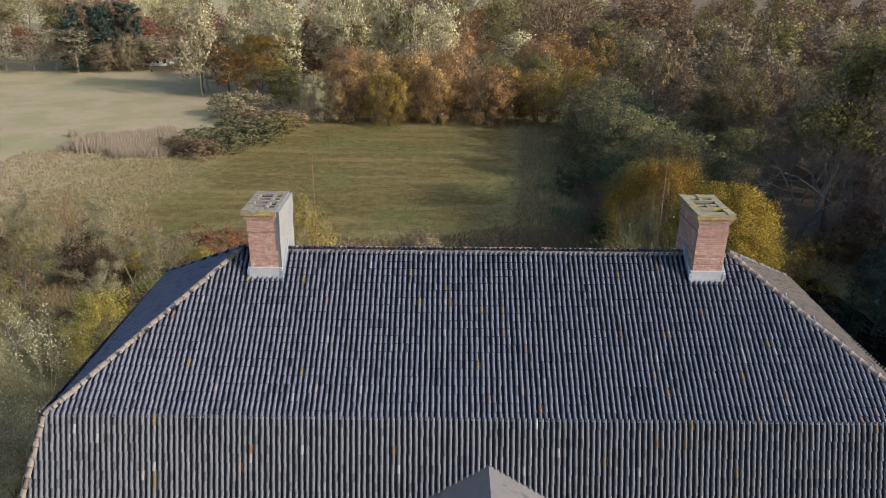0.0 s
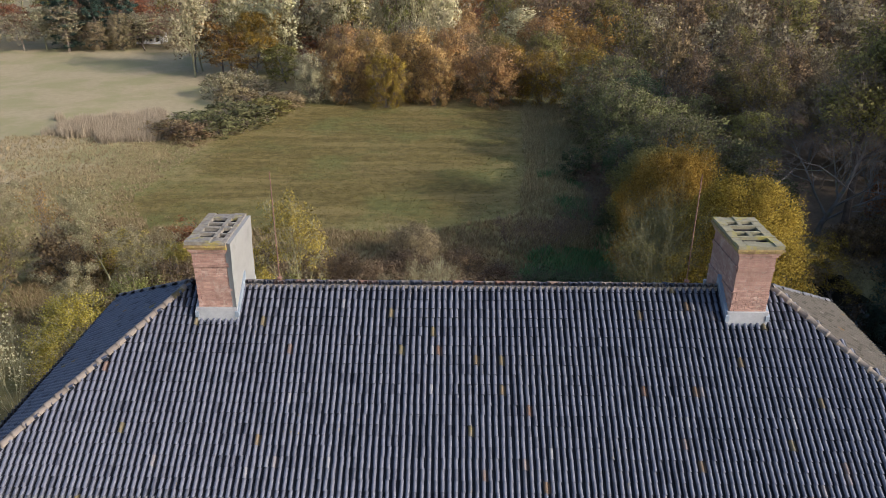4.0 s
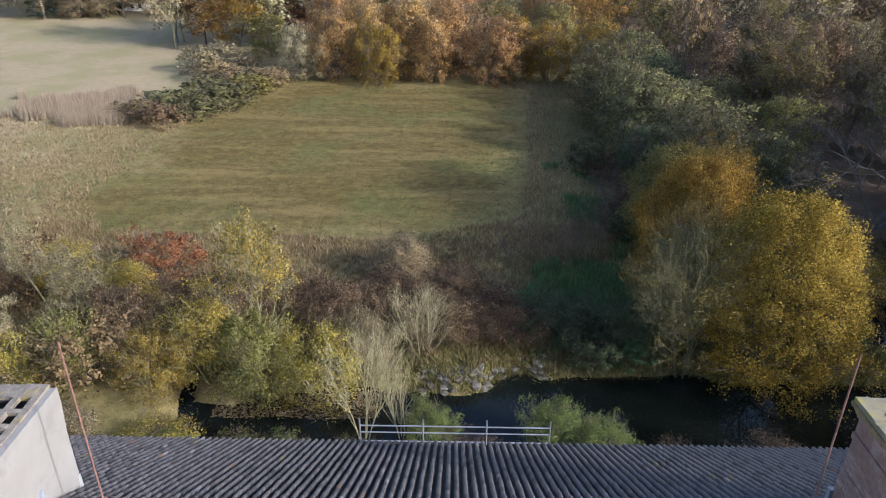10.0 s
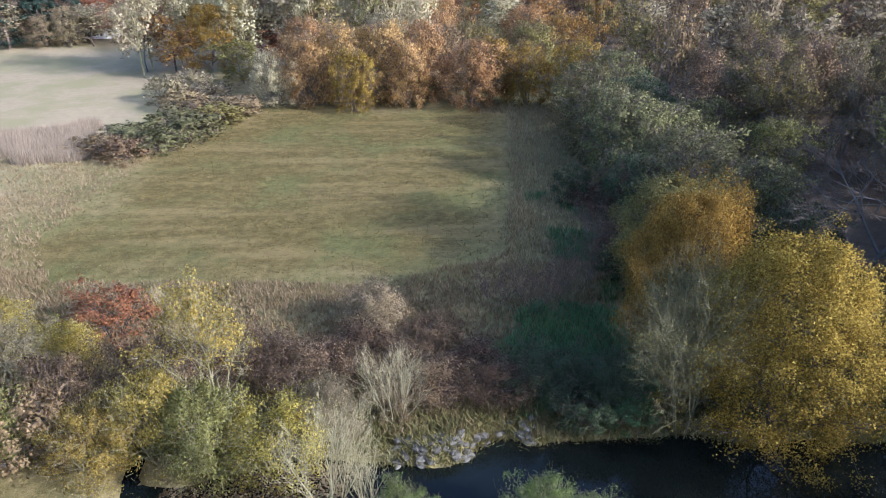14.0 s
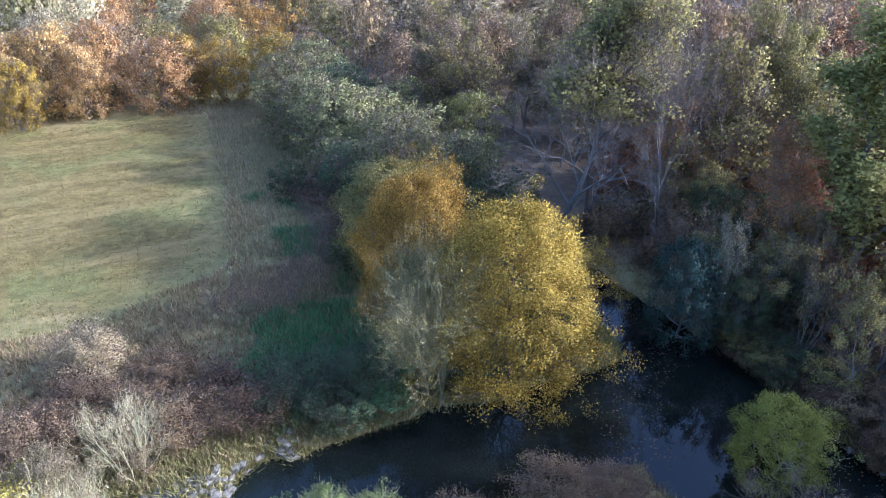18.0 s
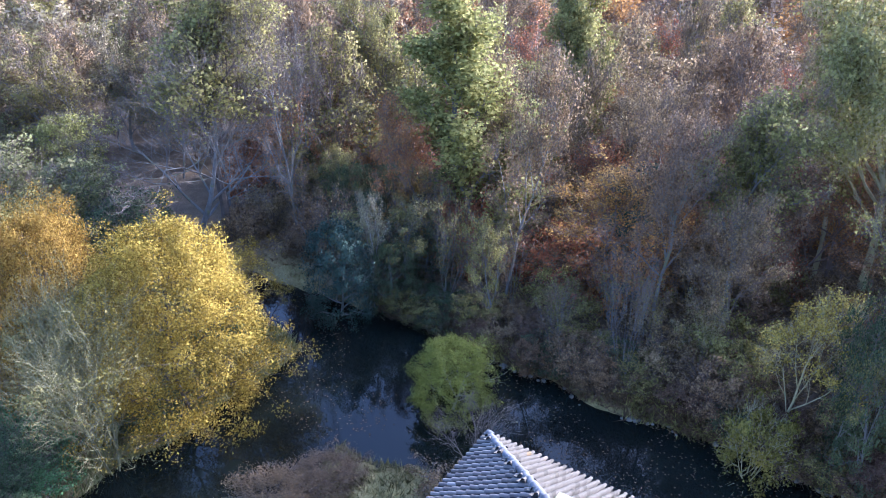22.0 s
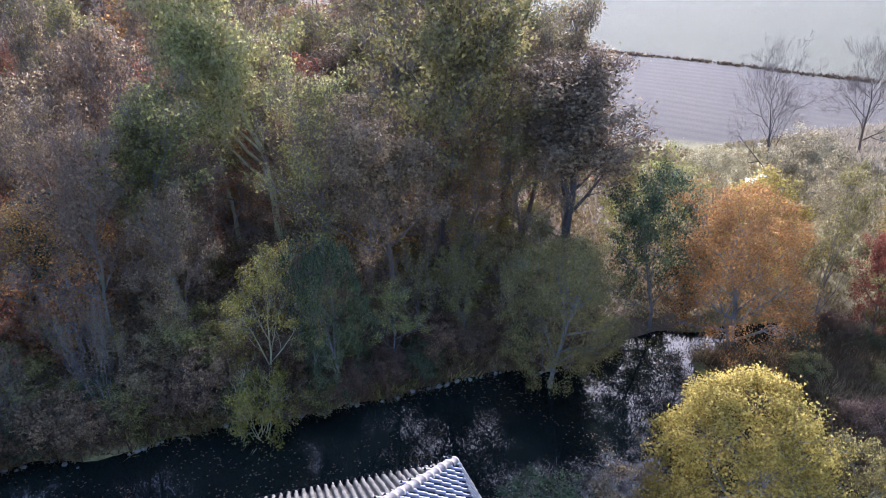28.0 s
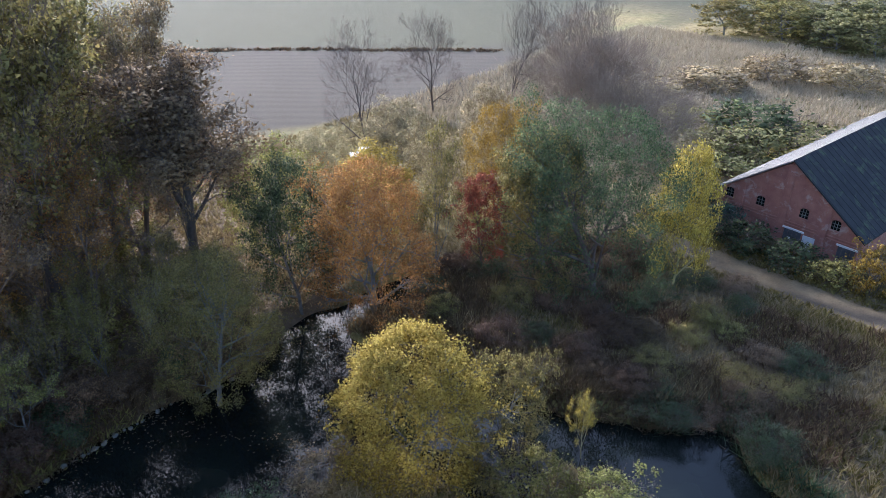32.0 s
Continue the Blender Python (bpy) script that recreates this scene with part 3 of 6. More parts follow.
def moat(x, y):
    """Distance into the moat's water in metres (positive in the water)."""
    w = 0.8 * wave(x, y, 3.1) + 0.4 * wave(x, y, 1.2, 1.0)
    north = np.minimum(np.minimum(y - 55.5, 64.8 + 0.08 * (x - 10) * (x < 10) * (x > -20) + 1.5 * np.clip((x - 2) / 4, 0, 1) * np.clip((28 - x) / 6, 0, 1) - y), np.minimum(x + 21, 44.0 - x))
    east = np.minimum(np.minimum(x - 29.0, 42.9 - x), np.minimum(y + 3, 65 - y))
    south = np.minimum(np.minimum((18.4 - x) * 0.608 + (y + 6.6) * 0.794, (x - 10.7) * 0.591 + (y + 12.5) * 0.806), np.minimum(-1.5 - y, 22 - x))
    join = np.minimum(np.minimum(y + 6, 3.5 - y), np.minimum(x - 18, 33 - x))
    inlet = np.minimum(np.minimum(x - 35.5, 42.5 - x), np.minimum(y - 60, 80 - y))
    creek = np.minimum(np.minimum(x - 39.5, 43.5 - x), np.minimum(y + 14, 2 - y))
    return np.maximum.reduce([north, east, south, join, inlet, creek]) + w


def height_at(x, y):
    x, y = np.asarray(x, float), np.asarray(y, float)
    h = 1.2 + 0.15 * wave(x, y, 9.0) + 0.06 * wave(x, y, 2.3, 2.0)
    h = h - 0.65 * np.clip((-24 - y) / 9, 0, 1) * np.clip((45 - x) / 10, 0, 1)
    far = np.clip((np.hypot(x - 5, y - 30) - 60) / 60, 0, 1)
    h = h + far * 0.5 * wave(x, y, 40.0, 0.5)
    d = moat(x, y)
    s = np.clip(d / 2.2 + 0.55, 0, 1)
    return h * (1 - s) - 1.3 * s


def ground_z(x, y):
    return float(height_at(x, y))


def axis(lo, hi, core0, core1, step):
    a = list(np.arange(core0, core1 + step, step))
    g, s = core1 + step, step
    while g < hi:
        s *= 1.35
        g += s
        a.append(g)
    g, s = core0, step
    while g > lo:
        s *= 1.35
        g -= s
        a.insert(0, g)
    return np.array(a)


gx, gy = axis(-2600, 2600, -60, 90, 0.9), axis(-2600, 2600, -50, 160, 0.9)
X, Y = np.meshgrid(gx, gy)
Z = height_at(X, Y)
nx, ny = len(gx), len(gy)
idx = np.arange(nx * ny).reshape(ny, nx)
gf = np.stack([idx[:-1, :-1], idx[:-1, 1:], idx[1:, 1:], idx[1:, :-1]], -1).reshape(-1, 4)
ground_me = bpy.data.meshes.new("ground")
ground_me.vertices.add(nx * ny)
ground_me.vertices.foreach_set("co", np.stack([X, Y, Z], -1).astype(np.float32).ravel())
ground_me.loops.add(4 * len(gf))
ground_me.loops.foreach_set("vertex_index", gf.astype(np.int32).ravel())
ground_me.polygons.add(len(gf))
ground_me.polygons.foreach_set("loop_start", np.arange(0, 4 * len(gf), 4, dtype=np.int32))
ground_me.polygons.foreach_set("loop_total", np.full(len(gf), 4, dtype=np.int32))
ground_me.update(calc_edges=True)
ground_me.shade_smooth()
wob = 2.2 * wave(X, Y, 5.0) + 1.0 * wave(X, Y, 1.9, 1.0)
mown = inside(MOWN, X + wob * 1.3, Y + wob * 1.3, 9.0)
wood = np.clip((X - 43.2 + wob) / 3 + 0.5, 0, 1) * np.clip((Y + 18 + wob) / 6, 0, 1)
wood = np.maximum(wood, np.clip((X - (16 + 0.12 * (Y - 80)) + wob) / 5, 0, 1) * np.clip((Y - 84) / 8, 0, 1))
wood = np.maximum(wood, np.clip((-9 - Y + wob) / 3, 0, 1) * np.clip((44 - X) / 4, 0, 1) * np.clip((Y + 46) / 4, 0, 1) * 0.85)
field = np.clip((-52 - X + 0.25 * (Y - 130) + wob * 2) / 6, 0, 1) * np.clip((Y - 92 + wob) / 10, 0, 1)
nettle = np.clip(1.3 - np.hypot((X - 10.5) / 6.5, (Y - 76) / 8) + wob * 0.1, 0, 1)
plough = np.clip((X - np.where(Y < -60, 66 + 0.4 * (-60 - Y), 74 + 0.35 * (Y + 40)) + wob) / 6, 0, 1) * np.clip((-8 - Y + wob) / 8, 0, 1)
plough = np.maximum(plough, np.clip((-140 - Y + wob) / 8, 0, 1))
meadow_far = np.clip((-(Y + 47) * 0.76 + (X - 139) * 0.65 + wob * 0.2) / 2, 0, 1)
zone = ground_me.color_attributes.new("zone", "FLOAT_COLOR", "POINT")
zone.data.foreach_set("color", np.stack([mown, wood, field, nettle], -1).astype(np.float32).ravel())
zone2 = ground_me.color_attributes.new("zone_far", "FLOAT_COLOR", "POINT")
track = np.clip(1.25 - np.abs((Y + 33.5) * 0.97 - (X - 13) * 0.10 * np.sign(13 - X) - 0.9 * np.sin(X / 7)) + 0.2 * wob, 0, 1) * np.clip((30 - X) / 3, 0, 1)
zone2.data.foreach_set("color", np.stack([plough, meadow_far, track, np.ones_like(plough)], -1).astype(np.float32).ravel())


def ground_material():
    m, nt, b = bare("ground_soil_and_grass", 0.95)
    b.inputs["Specular IOR Level"].default_value = 0.2
    a = nt.nodes.new("ShaderNodeAttribute")
    a.attribute_name = "zone"
    sep = nt.nodes.new("ShaderNodeSeparateColor")
    nt.links.new(a.outputs["Color"], sep.inputs["Color"])
    a2 = nt.nodes.new("ShaderNodeAttribute")
    a2.attribute_name = "zone_far"
    sep2 = nt.nodes.new("ShaderNodeSeparateColor")
    nt.links.new(a2.outputs["Color"], sep2.inputs["Color"])
    pos = nt.nodes.new("ShaderNodeNewGeometry").outputs["Position"]
    big, mid, fine = noise_tex(nt, 0.07, 5, vec=pos), noise_tex(nt, 0.7, 5, 0.7, vec=pos), noise_tex(nt, 6.0, 4, 0.75, vec=pos)
    f = calc(nt, "ADD", calc(nt, "MULTIPLY", mid, 0.5), calc(nt, "MULTIPLY", fine, 0.5))
    rough_grass = ramp(nt, f, [(0.36, (0.12, 0.096, 0.036)), (0.5, (0.25, 0.203, 0.085)), (0.64, (0.37, 0.305, 0.145))])
    rough_grass = mix(nt, ramp(nt, big, [(0.42, (0, 0, 0)), (0.6, (0.8, 0.8, 0.8))]), rough_grass, ramp(nt, f, [(0.36, (0.09, 0.092, 0.025)), (0.64, (0.27, 0.25, 0.09))]))
    # mown meadow: rows of cut hay lie across it
    mp = nt.nodes.new("ShaderNodeMapping")
    mp.inputs["Scale"].default_value = (0.05, 0.32, 0.2)
    mp.inputs["Rotation"].default_value = (0, 0, 0.05)
    nt.links.new(pos, mp.inputs["Vector"])
    rows_ = noise_tex(nt, 1.0, 4, 0.6, vec=mp.outputs["Vector"])
    cut = mix(nt, ramp(nt, rows_, [(0.48, (0, 0, 0)), (0.66, (0.55, 0.55, 0.55))]), ramp(nt, f, [(0.36, (0.062, 0.052, 0.012)), (0.5, (0.135, 0.106, 0.03)), (0.64, (0.225, 0.172, 0.055))]), (0.27, 0.205, 0.08))
    cut = mix(nt, ramp(nt, big, [(0.5, (0, 0, 0)), (0.66, (0.7, 0.7, 0.7))]), cut, ramp(nt, f, [(0.36, (0.075, 0.09, 0.022)), (0.64, (0.17, 0.175, 0.055))]))
    litter = ramp(nt, f, [(0.3, (0.085, 0.063, 0.04)), (0.5, (0.15, 0.112, 0.07)), (0.7, (0.22, 0.163, 0.10))])
    straw = ramp(nt, f, [(0.3, (0.28, 0.23, 0.125)), (0.7, (0.43, 0.355, 0.21))])
    straw = mix(nt, ramp(nt, big, [(0.45, (0, 0, 0)), (0.6, (1, 1, 1))]), straw, (0.29, 0.26, 0.125))
    col = mix(nt, sep.outputs["Red"], rough_grass, cut)
    col = mix(nt, sep.outputs["Blue"], col, straw)
    col = mix(nt, sep.outputs["Green"], col, litter)
    col = mix(nt, a.outputs["Alpha"], col, ramp(nt, f, [(0.3, (0.03, 0.06, 0.025)), (0.7, (0.07, 0.12, 0.05))]))
    mpf = nt.nodes.new("ShaderNodeMapping")
    mpf.inputs["Rotation"].default_value = (0, 0, -0.70)
    nt.links.new(pos, mpf.inputs["Vector"])
    furrow = nt.nodes.new("ShaderNodeTexWave")
    furrow.bands_direction = "Y"
    furrow.inputs["Scale"].default_value, furrow.inputs["Distortion"].default_value, furrow.inputs["Detail"].default_value = 0.12, 1.2, 2
    nt.links.new(mpf.outputs["Vector"], furrow.inputs["Vector"])
    soil = mix(nt, furrow.outputs["Fac"], (0.056, 0.048, 0.034), (0.078, 0.068, 0.049))
    col = mix(nt, sep2.outputs["Red"], col, mix(nt, 0.4, soil, ramp(nt, f, [(0.3, (0.058, 0.051, 0.039)), (0.7, (0.09, 0.08, 0.062))])))
    col = mix(nt, sep2.outputs["Blue"], col, ramp(nt, f, [(0.3, (0.036, 0.031, 0.024)), (0.7, (0.072, 0.061, 0.047))]))
    far_green = ramp(nt, f, [(0.3, (0.066, 0.067, 0.036)), (0.7, (0.088, 0.088, 0.048))])
    col = mix(nt, calc(nt, "MULTIPLY", sep2.outputs["Green"], sep2.outputs["Red"]), col, far_green)
    nt.links.new(col, b.inputs["Base Color"])
    bump(nt, b, f, 0.8, 0.25)
    return m


ground_me.materials.append(ground_material())
ground = tagged(new("ground", ground_me), "rough autumn grassland with mown meadow and leaf-strewn banks", "ground", kind="structure")


def water_material():
    m, nt, b = bare("moat_water", 0.03)
    c = ramp(nt, noise_tex(nt, 0.12, 3), [(0.4, (0.005, 0.007, 0.006)), (0.7, (0.010, 0.014, 0.011))])
    nt.links.new(c, b.inputs["Base Color"])
    b.inputs["IOR"].default_value = 1.33
    nt.links.new(ramp(nt, noise_tex(nt, 0.25, 4, 0.7), [(0.5, (0.015,) * 3), (0.75, (0.06,) * 3)]), b.inputs["Roughness"])
    bump(nt, b, noise_tex(nt, 2.2, 3), 0.025, 0.02)
    return m


water_bm = bmesh.new()
bmesh.ops.create_grid(water_bm, x_segments=4, y_segments=4, size=1.0, matrix=Matrix.LocRotScale((12, 33, 0), None, (36, 50, 1)))
water = tagged(part("water", water_bm, water_material()), "still dark moat water with fallen leaves", "water", kind="structure")


# ---- the manor house ----
DARK_FELT = surface("dark_felt", (0.03, 0.03, 0.03), (0.07, 0.065, 0.06), 2, 30, 0.9, 0.3)
BLUE_LEAD = surface("painted_flashing", (0.20, 0.24, 0.28), (0.30, 0.35, 0.40), 2.5, 30, 0.5, 0.2)
RX, RY0, RY1, RZ = 15.82, 24.15, 36.25, 19.78   # break between the upper and lower roof
AX, AY, AZ = 9.9, 30.05, 23.88                  # ends of the ridge
LX, LY0, LY1, LZ = 17.0, 22.6, 37.9, 15.6      # foot of the lower roof

house = tagged(new("manor_house"), "large moated manor house with dark pantile mansard roof", "house")


def slope_frame(a, b, c):
    """A slope's own axes: along its eave a to b, up the slope, outward."""
    a, b, c = map(Vector, (a, b, c))
    u = (b - a).normalized()
    n = u.cross(c - a).normalized()
    return a, u, n.cross(u), n


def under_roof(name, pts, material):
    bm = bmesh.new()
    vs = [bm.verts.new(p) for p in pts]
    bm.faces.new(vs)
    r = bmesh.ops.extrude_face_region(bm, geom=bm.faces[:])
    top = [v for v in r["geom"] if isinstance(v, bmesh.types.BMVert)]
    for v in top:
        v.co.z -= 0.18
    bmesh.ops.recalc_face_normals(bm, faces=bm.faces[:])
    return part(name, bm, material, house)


C = {"fl": (-RX, RY0, RZ), "fr": (RX, RY0, RZ), "bl": (-RX, RY1, RZ + 0.18), "br": (RX, RY1, RZ + 0.18), "al": (-AX, AY, AZ), "ar": (AX, AY, AZ),
     "lfl": (-LX, LY0, LZ), "lfr": (LX, LY0, LZ), "lbl": (-LX, LY1, LZ), "lbr": (LX, LY1, LZ)}
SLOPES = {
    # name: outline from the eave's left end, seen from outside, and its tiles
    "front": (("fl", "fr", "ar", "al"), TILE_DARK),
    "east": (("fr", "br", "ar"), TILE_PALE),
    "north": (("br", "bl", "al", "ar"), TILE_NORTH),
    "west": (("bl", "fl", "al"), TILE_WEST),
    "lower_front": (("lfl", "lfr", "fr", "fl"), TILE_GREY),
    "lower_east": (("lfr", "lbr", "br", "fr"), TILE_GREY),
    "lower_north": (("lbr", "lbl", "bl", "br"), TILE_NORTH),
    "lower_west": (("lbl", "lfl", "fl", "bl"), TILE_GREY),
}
# Boarding in plain black, dark wherever it shows between tiles.
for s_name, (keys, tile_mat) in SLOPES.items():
    under_roof("roof_boarding", [C[k] for k in keys], SOOT_SHADE_BLACK)

GAUGE, COVER = 0.33, 0.2025


def pantile_verts():
    """One S-shaped pantile: across x (one cover wide plus a lap), up y (its length), proud in z, with a thick lower lip."""
    v, f = [], []
    w = COVER + 0.025
    profile = ((0.0, 0.004), (0.04, 0.068), (0.11, 0.108), (0.22, 0.122), (0.37, 0.122), (0.48, 0.106), (0.55, 0.066), (0.585, 0.004), (1.0, 0.0))
    segments = len(profile) - 1
    for t, z in profile:
        x = t * w
        v += [(x, -0.02, z + 0.055), (x, GAUGE + 0.02, z + 0.006), (x, -0.02, z + 0.055), (x, -0.008, z + 0.0)]
    for i in range(segments):
        a, b = 4 * i, 4 * i + 4
        f += [(a, b, b + 1, a + 1), (a + 3, b + 3, b + 2, a + 2)]
    return np.array(v), f


PV, PF = pantile_verts()
# slots of the faces: tile roll, shade-black lip, pan darkened with valley shade
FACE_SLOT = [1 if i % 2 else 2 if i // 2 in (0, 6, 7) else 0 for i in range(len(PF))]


def tile_slope(name, keys, material, singles):
    """Lays pantiles over a slope, row by row, cut at the hips; `singles` of them as pieces, the rest joined."""
    pts = [Vector(C[k]) for k in keys]
    o, u, up, n = slope_frame(pts[0], pts[1], pts[-1])
    flat = [((p - o).dot(u), (p - o).dot(up)) for p in pts]
    top = max(q[1] for q in flat)
    left_top = flat[-1]
    right_top = flat[2]
    width = flat[1][0]
    rng = random.Random(len(name) * 13)
    spots = []
    for r in range(int(top / GAUGE) + 1):
        v = r * GAUGE
        if name.startswith("lower") and v + GAUGE * 0.35 > top:
            continue
        f = min(v / top, 1.0)
        x0, x1 = left_top[0] * f, width + (right_top[0] - width) * f
        for c in range(int(math.ceil(x0 / COVER)), int((x1 - 0.02) / COVER) + 1):
            spots.append((c * COVER, v, rng.gauss(0, 0.006), rng.gauss(0, 0.004), rng.gauss(0, 0.012)))
    m = Matrix((u, up, n)).transposed().to_4x4()
    m.translation = o
    mid = (left_top[0] + right_top[0]) / 2
    spots.sort(key=lambda s: (s[0] - mid) ** 2 + (s[1] - top) ** 2 * 3)
    pan = material if material == TILE_PALE else TILE_PAN_SHADE
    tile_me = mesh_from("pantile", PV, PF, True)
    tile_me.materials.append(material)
    tile_me.materials.append(SOOT_SHADE_BLACK)
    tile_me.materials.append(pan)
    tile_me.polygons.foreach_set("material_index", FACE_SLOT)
    for x, y, dx, dz, rz in spots[:singles]:
        ob = new("pantile", tile_me)
        ob.parent = house
        ob.matrix_basis = m @ Matrix.LocRotScale((x + dx, y, dz), Euler((0, 0, rz)), None)
    rest = np.array(spots[singles:])
    if not len(rest):
        return
    base = PV[None] + np.stack([rest[:, 0] + rest[:, 2], rest[:, 1], rest[:, 3]], -1)[:, None]
    base[:, :, 0] -= PV[None, :, 1] * rest[:, 4, None]
    mm = np.array(m)
    world_v = base.reshape(-1, 3) @ mm[:3, :3].T + mm[:3, 3]
    faces = (np.array(PF)[None] + (np.arange(len(rest)) * len(PV))[:, None, None]).reshape(-1, 4)
    me = bpy.data.meshes.new("tile_covering")
    me.vertices.add(len(world_v))
    me.vertices.foreach_set("co", world_v.astype(np.float32).ravel())
    me.loops.add(4 * len(faces))
    me.loops.foreach_set("vertex_index", faces.astype(np.int32).ravel())
    me.polygons.add(len(faces))
    me.polygons.foreach_set("loop_start", np.arange(0, 4 * len(faces), 4, dtype=np.int32))
    me.polygons.foreach_set("loop_total", np.full(len(faces), 4, dtype=np.int32))
    me.update(calc_edges=True)
    me.shade_smooth()
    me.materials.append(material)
    me.materials.append(SOOT_SHADE_BLACK)
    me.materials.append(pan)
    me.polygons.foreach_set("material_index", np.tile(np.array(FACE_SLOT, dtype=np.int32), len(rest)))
    place("tile_covering", me, material, house, kind="stuff")


def ridge_tiles(a, b, material, name, radius=0.13, length=0.36, lift=0.03):
    """Half-round caps along a ridge or hip, each with a wider socket end, bedded in mortar."""
    a, b = Vector(a), Vector(b)
    d = (b - a).normalized()
    side = d.cross(Vector((0, 0, 1))).normalized()
    up = side.cross(d)
    count = max(int((b - a).length / length), 1)
    v, f = [], []
    for k, (y, s) in enumerate(((-0.02, 1.12), (0.07, 1.08), (0.075, 1.0), (length + 0.01, 0.96))):
        for i in range(8):
            t = math.pi * i / 7
            v.append((math.cos(t) * radius * s, y, math.sin(t) * radius * 0.85 * s))
    for k in range(3):
        for i in range(7):
            p = k * 8 + i
            f.append((p, p + 1, p + 9, p + 8))
    f.append(tuple(range(7, -1, -1)))
    me = mesh_from(name, v, f, True)
    me.materials.append(material)
    rng = random.Random(count)
    m = Matrix((side, d, up)).transposed().to_4x4()
    for i in range(count):
        ob = new(name, me)
        ob.parent = house
        ob.matrix_basis = Matrix.Translation(a + d * (i * (b - a).length / count) + Vector((0, 0, lift + rng.gauss(0, 0.006)))) @ m @ Matrix.LocRotScale((rng.gauss(0, 0.008), 0, 0), Euler((rng.gauss(0, 0.02), 0, rng.gauss(0, 0.03))), None)


def chimney(x0, x1, rendered_side, label):
    """A wide brick stack on the ridge: plinth, bands, oversailing top with eight flues."""
    y0, y1, z0, z1 = 28.95, 31.2, 22.4, 26.0
    ob = tagged(new("chimney_stack"), label, "chimney", group="chimneys on the ridge")
    bed = bmesh.new()
    box(bed, x0 + 0.012, y0 + 0.012, z0, x1 - 0.012, y0 + 0.09, z1 - 0.42)
    box(bed, x0 + 0.012, y1 - 0.09, z0, x1 - 0.012, y1 - 0.012, z1 - 0.42)
    box(bed, x0 + 0.012, y0 + 0.09, z0, x0 + 0.09, y1 - 0.09, z1 - 0.42)
    box(bed, x1 - 0.09, y0 + 0.09, z0, x1 - 0.012, y1 - 0.09, z1 - 0.42)
    part("core", bed, MORTAR, ob)
    part("flashing", boxed(x0 - 0.09, y0 - 0.10, z0, x1 + 0.09, y0 + 0.02, 23.62, 0.01), LEAD, ob, "pale grey lead flashing")
    part("flashing", boxed(x0 - 0.09, y1 - 0.02, z0, x1 + 0.09, y1 + 0.10, 23.62, 0.01), LEAD, ob, "pale grey lead flashing")
    for sx in (x0 - 0.13, x1 + 0.01):
        fl = bmesh.new()
        pts = [(0, 30.05, 24.12), (0, 28.82, 23.28), (0, 28.82, 23.48), (0, 30.05, 24.42)]
        va = [fl.verts.new((sx, p[1], p[2])) for p in pts]
        vb = [fl.verts.new((sx + 0.12, p[1], p[2])) for p in pts]
        fl.faces.new(va)
        fl.faces.new(vb[::-1])
        for i in range(4):
            fl.faces.new((va[i], vb[i], vb[(i + 1) % 4], va[(i + 1) % 4]))
        bmesh.ops.recalc_face_normals(fl, faces=fl.faces[:])
        part("side_flashing", fl, BLUE_LEAD, ob, "bluish painted metal flashing")
    # courses of brick, each brick a piece; the rendered face is a slab over them
    rng = random.Random(int(x0 * 10))
    bw, bh = 0.228, 0.0725
    levels = [(23.3 + i * 0.0775) for i in range(int((z1 - 0.38 - 23.3) / 0.0775))]
    brick_me = {}
    bricks = [0]

    def brick(cx, cy, cz, lx, ly):
        key = (round(lx, 3), round(ly, 3))
        if key not in brick_me:
            bm = boxed(-lx / 2, -ly / 2, -bh / 2, lx / 2, ly / 2, bh / 2, 0.006)
            me = bpy.data.meshes.new("brick")
            bm.to_mesh(me)
            bm.free()
            me.materials.append(BRICK)
            brick_me[key] = me
        o = new("brick", brick_me[key])
        o.parent = ob
        o.location = (cx + rng.gauss(0, 0.003), cy + rng.gauss(0, 0.003), cz)
        bricks[0] += 1

    joined = []
    for li, z in enumerate(levels):
        out = 0.045 if (z1 - 0.98 < z < z1 - 0.80 or 24.2 < z < 24.3) else 0.025 if z < 24.2 else 0.0
        for face in ("front", "inner"):
            span = (x1 - x0) if face == "front" else (y1 - y0)
            nb = round(span / 0.235)
            step = span / nb
            off = 0.0 if li % 2 else 0.5
            for k in range(nb + 1):
                lo, hi = max(0, (k - off) * step), min(span, (k + 1 - off) * step)
                if hi - lo < 0.04:
                    continue
                mid_, ln = (lo + hi) / 2, round(hi - lo - 0.01, 3)
                if face == "front":
                    spot = (x0 + mid_, y0 + 0.055 - out, z + bh / 2, ln, 0.11)
                else:
                    xx = (x1 - 0.055 + out) if rendered_side == "west_only" else (x0 + 0.055 - out)
                    spot = (xx, y0 + mid_, z + bh / 2, 0.11, ln)
                    if rendered_side == "inner":
                        continue
                if bricks[0] < 290:
                    brick(*spot)
                else:
                    joined.append(spot)
    bm = bmesh.new()
    for cx, cy, cz, lx, ly in joined:
        box(bm, cx - lx / 2, cy - ly / 2, cz - bh / 2, cx + lx / 2, cy + ly / 2, cz + bh / 2)
    # plain sides that the camera only passes at a distance
    if rendered_side != "inner":
        box(bm, x0 + 0.03, y1 - 0.1, z0, x1 - 0.03, y1, z1 - 0.36)
        box(bm, x1 - 0.1, y0 + 0.12, z0, x1, y1 - 0.12, z1 - 0.36)
    else:
        box(bm, x0 + 0.03, y1 - 0.1, z0, x1 - 0.03, y1, z1 - 0.36)
        box(bm, x0, y0 + 0.12, z0, x0 + 0.1, y1 - 0.12, z1 - 0.36)
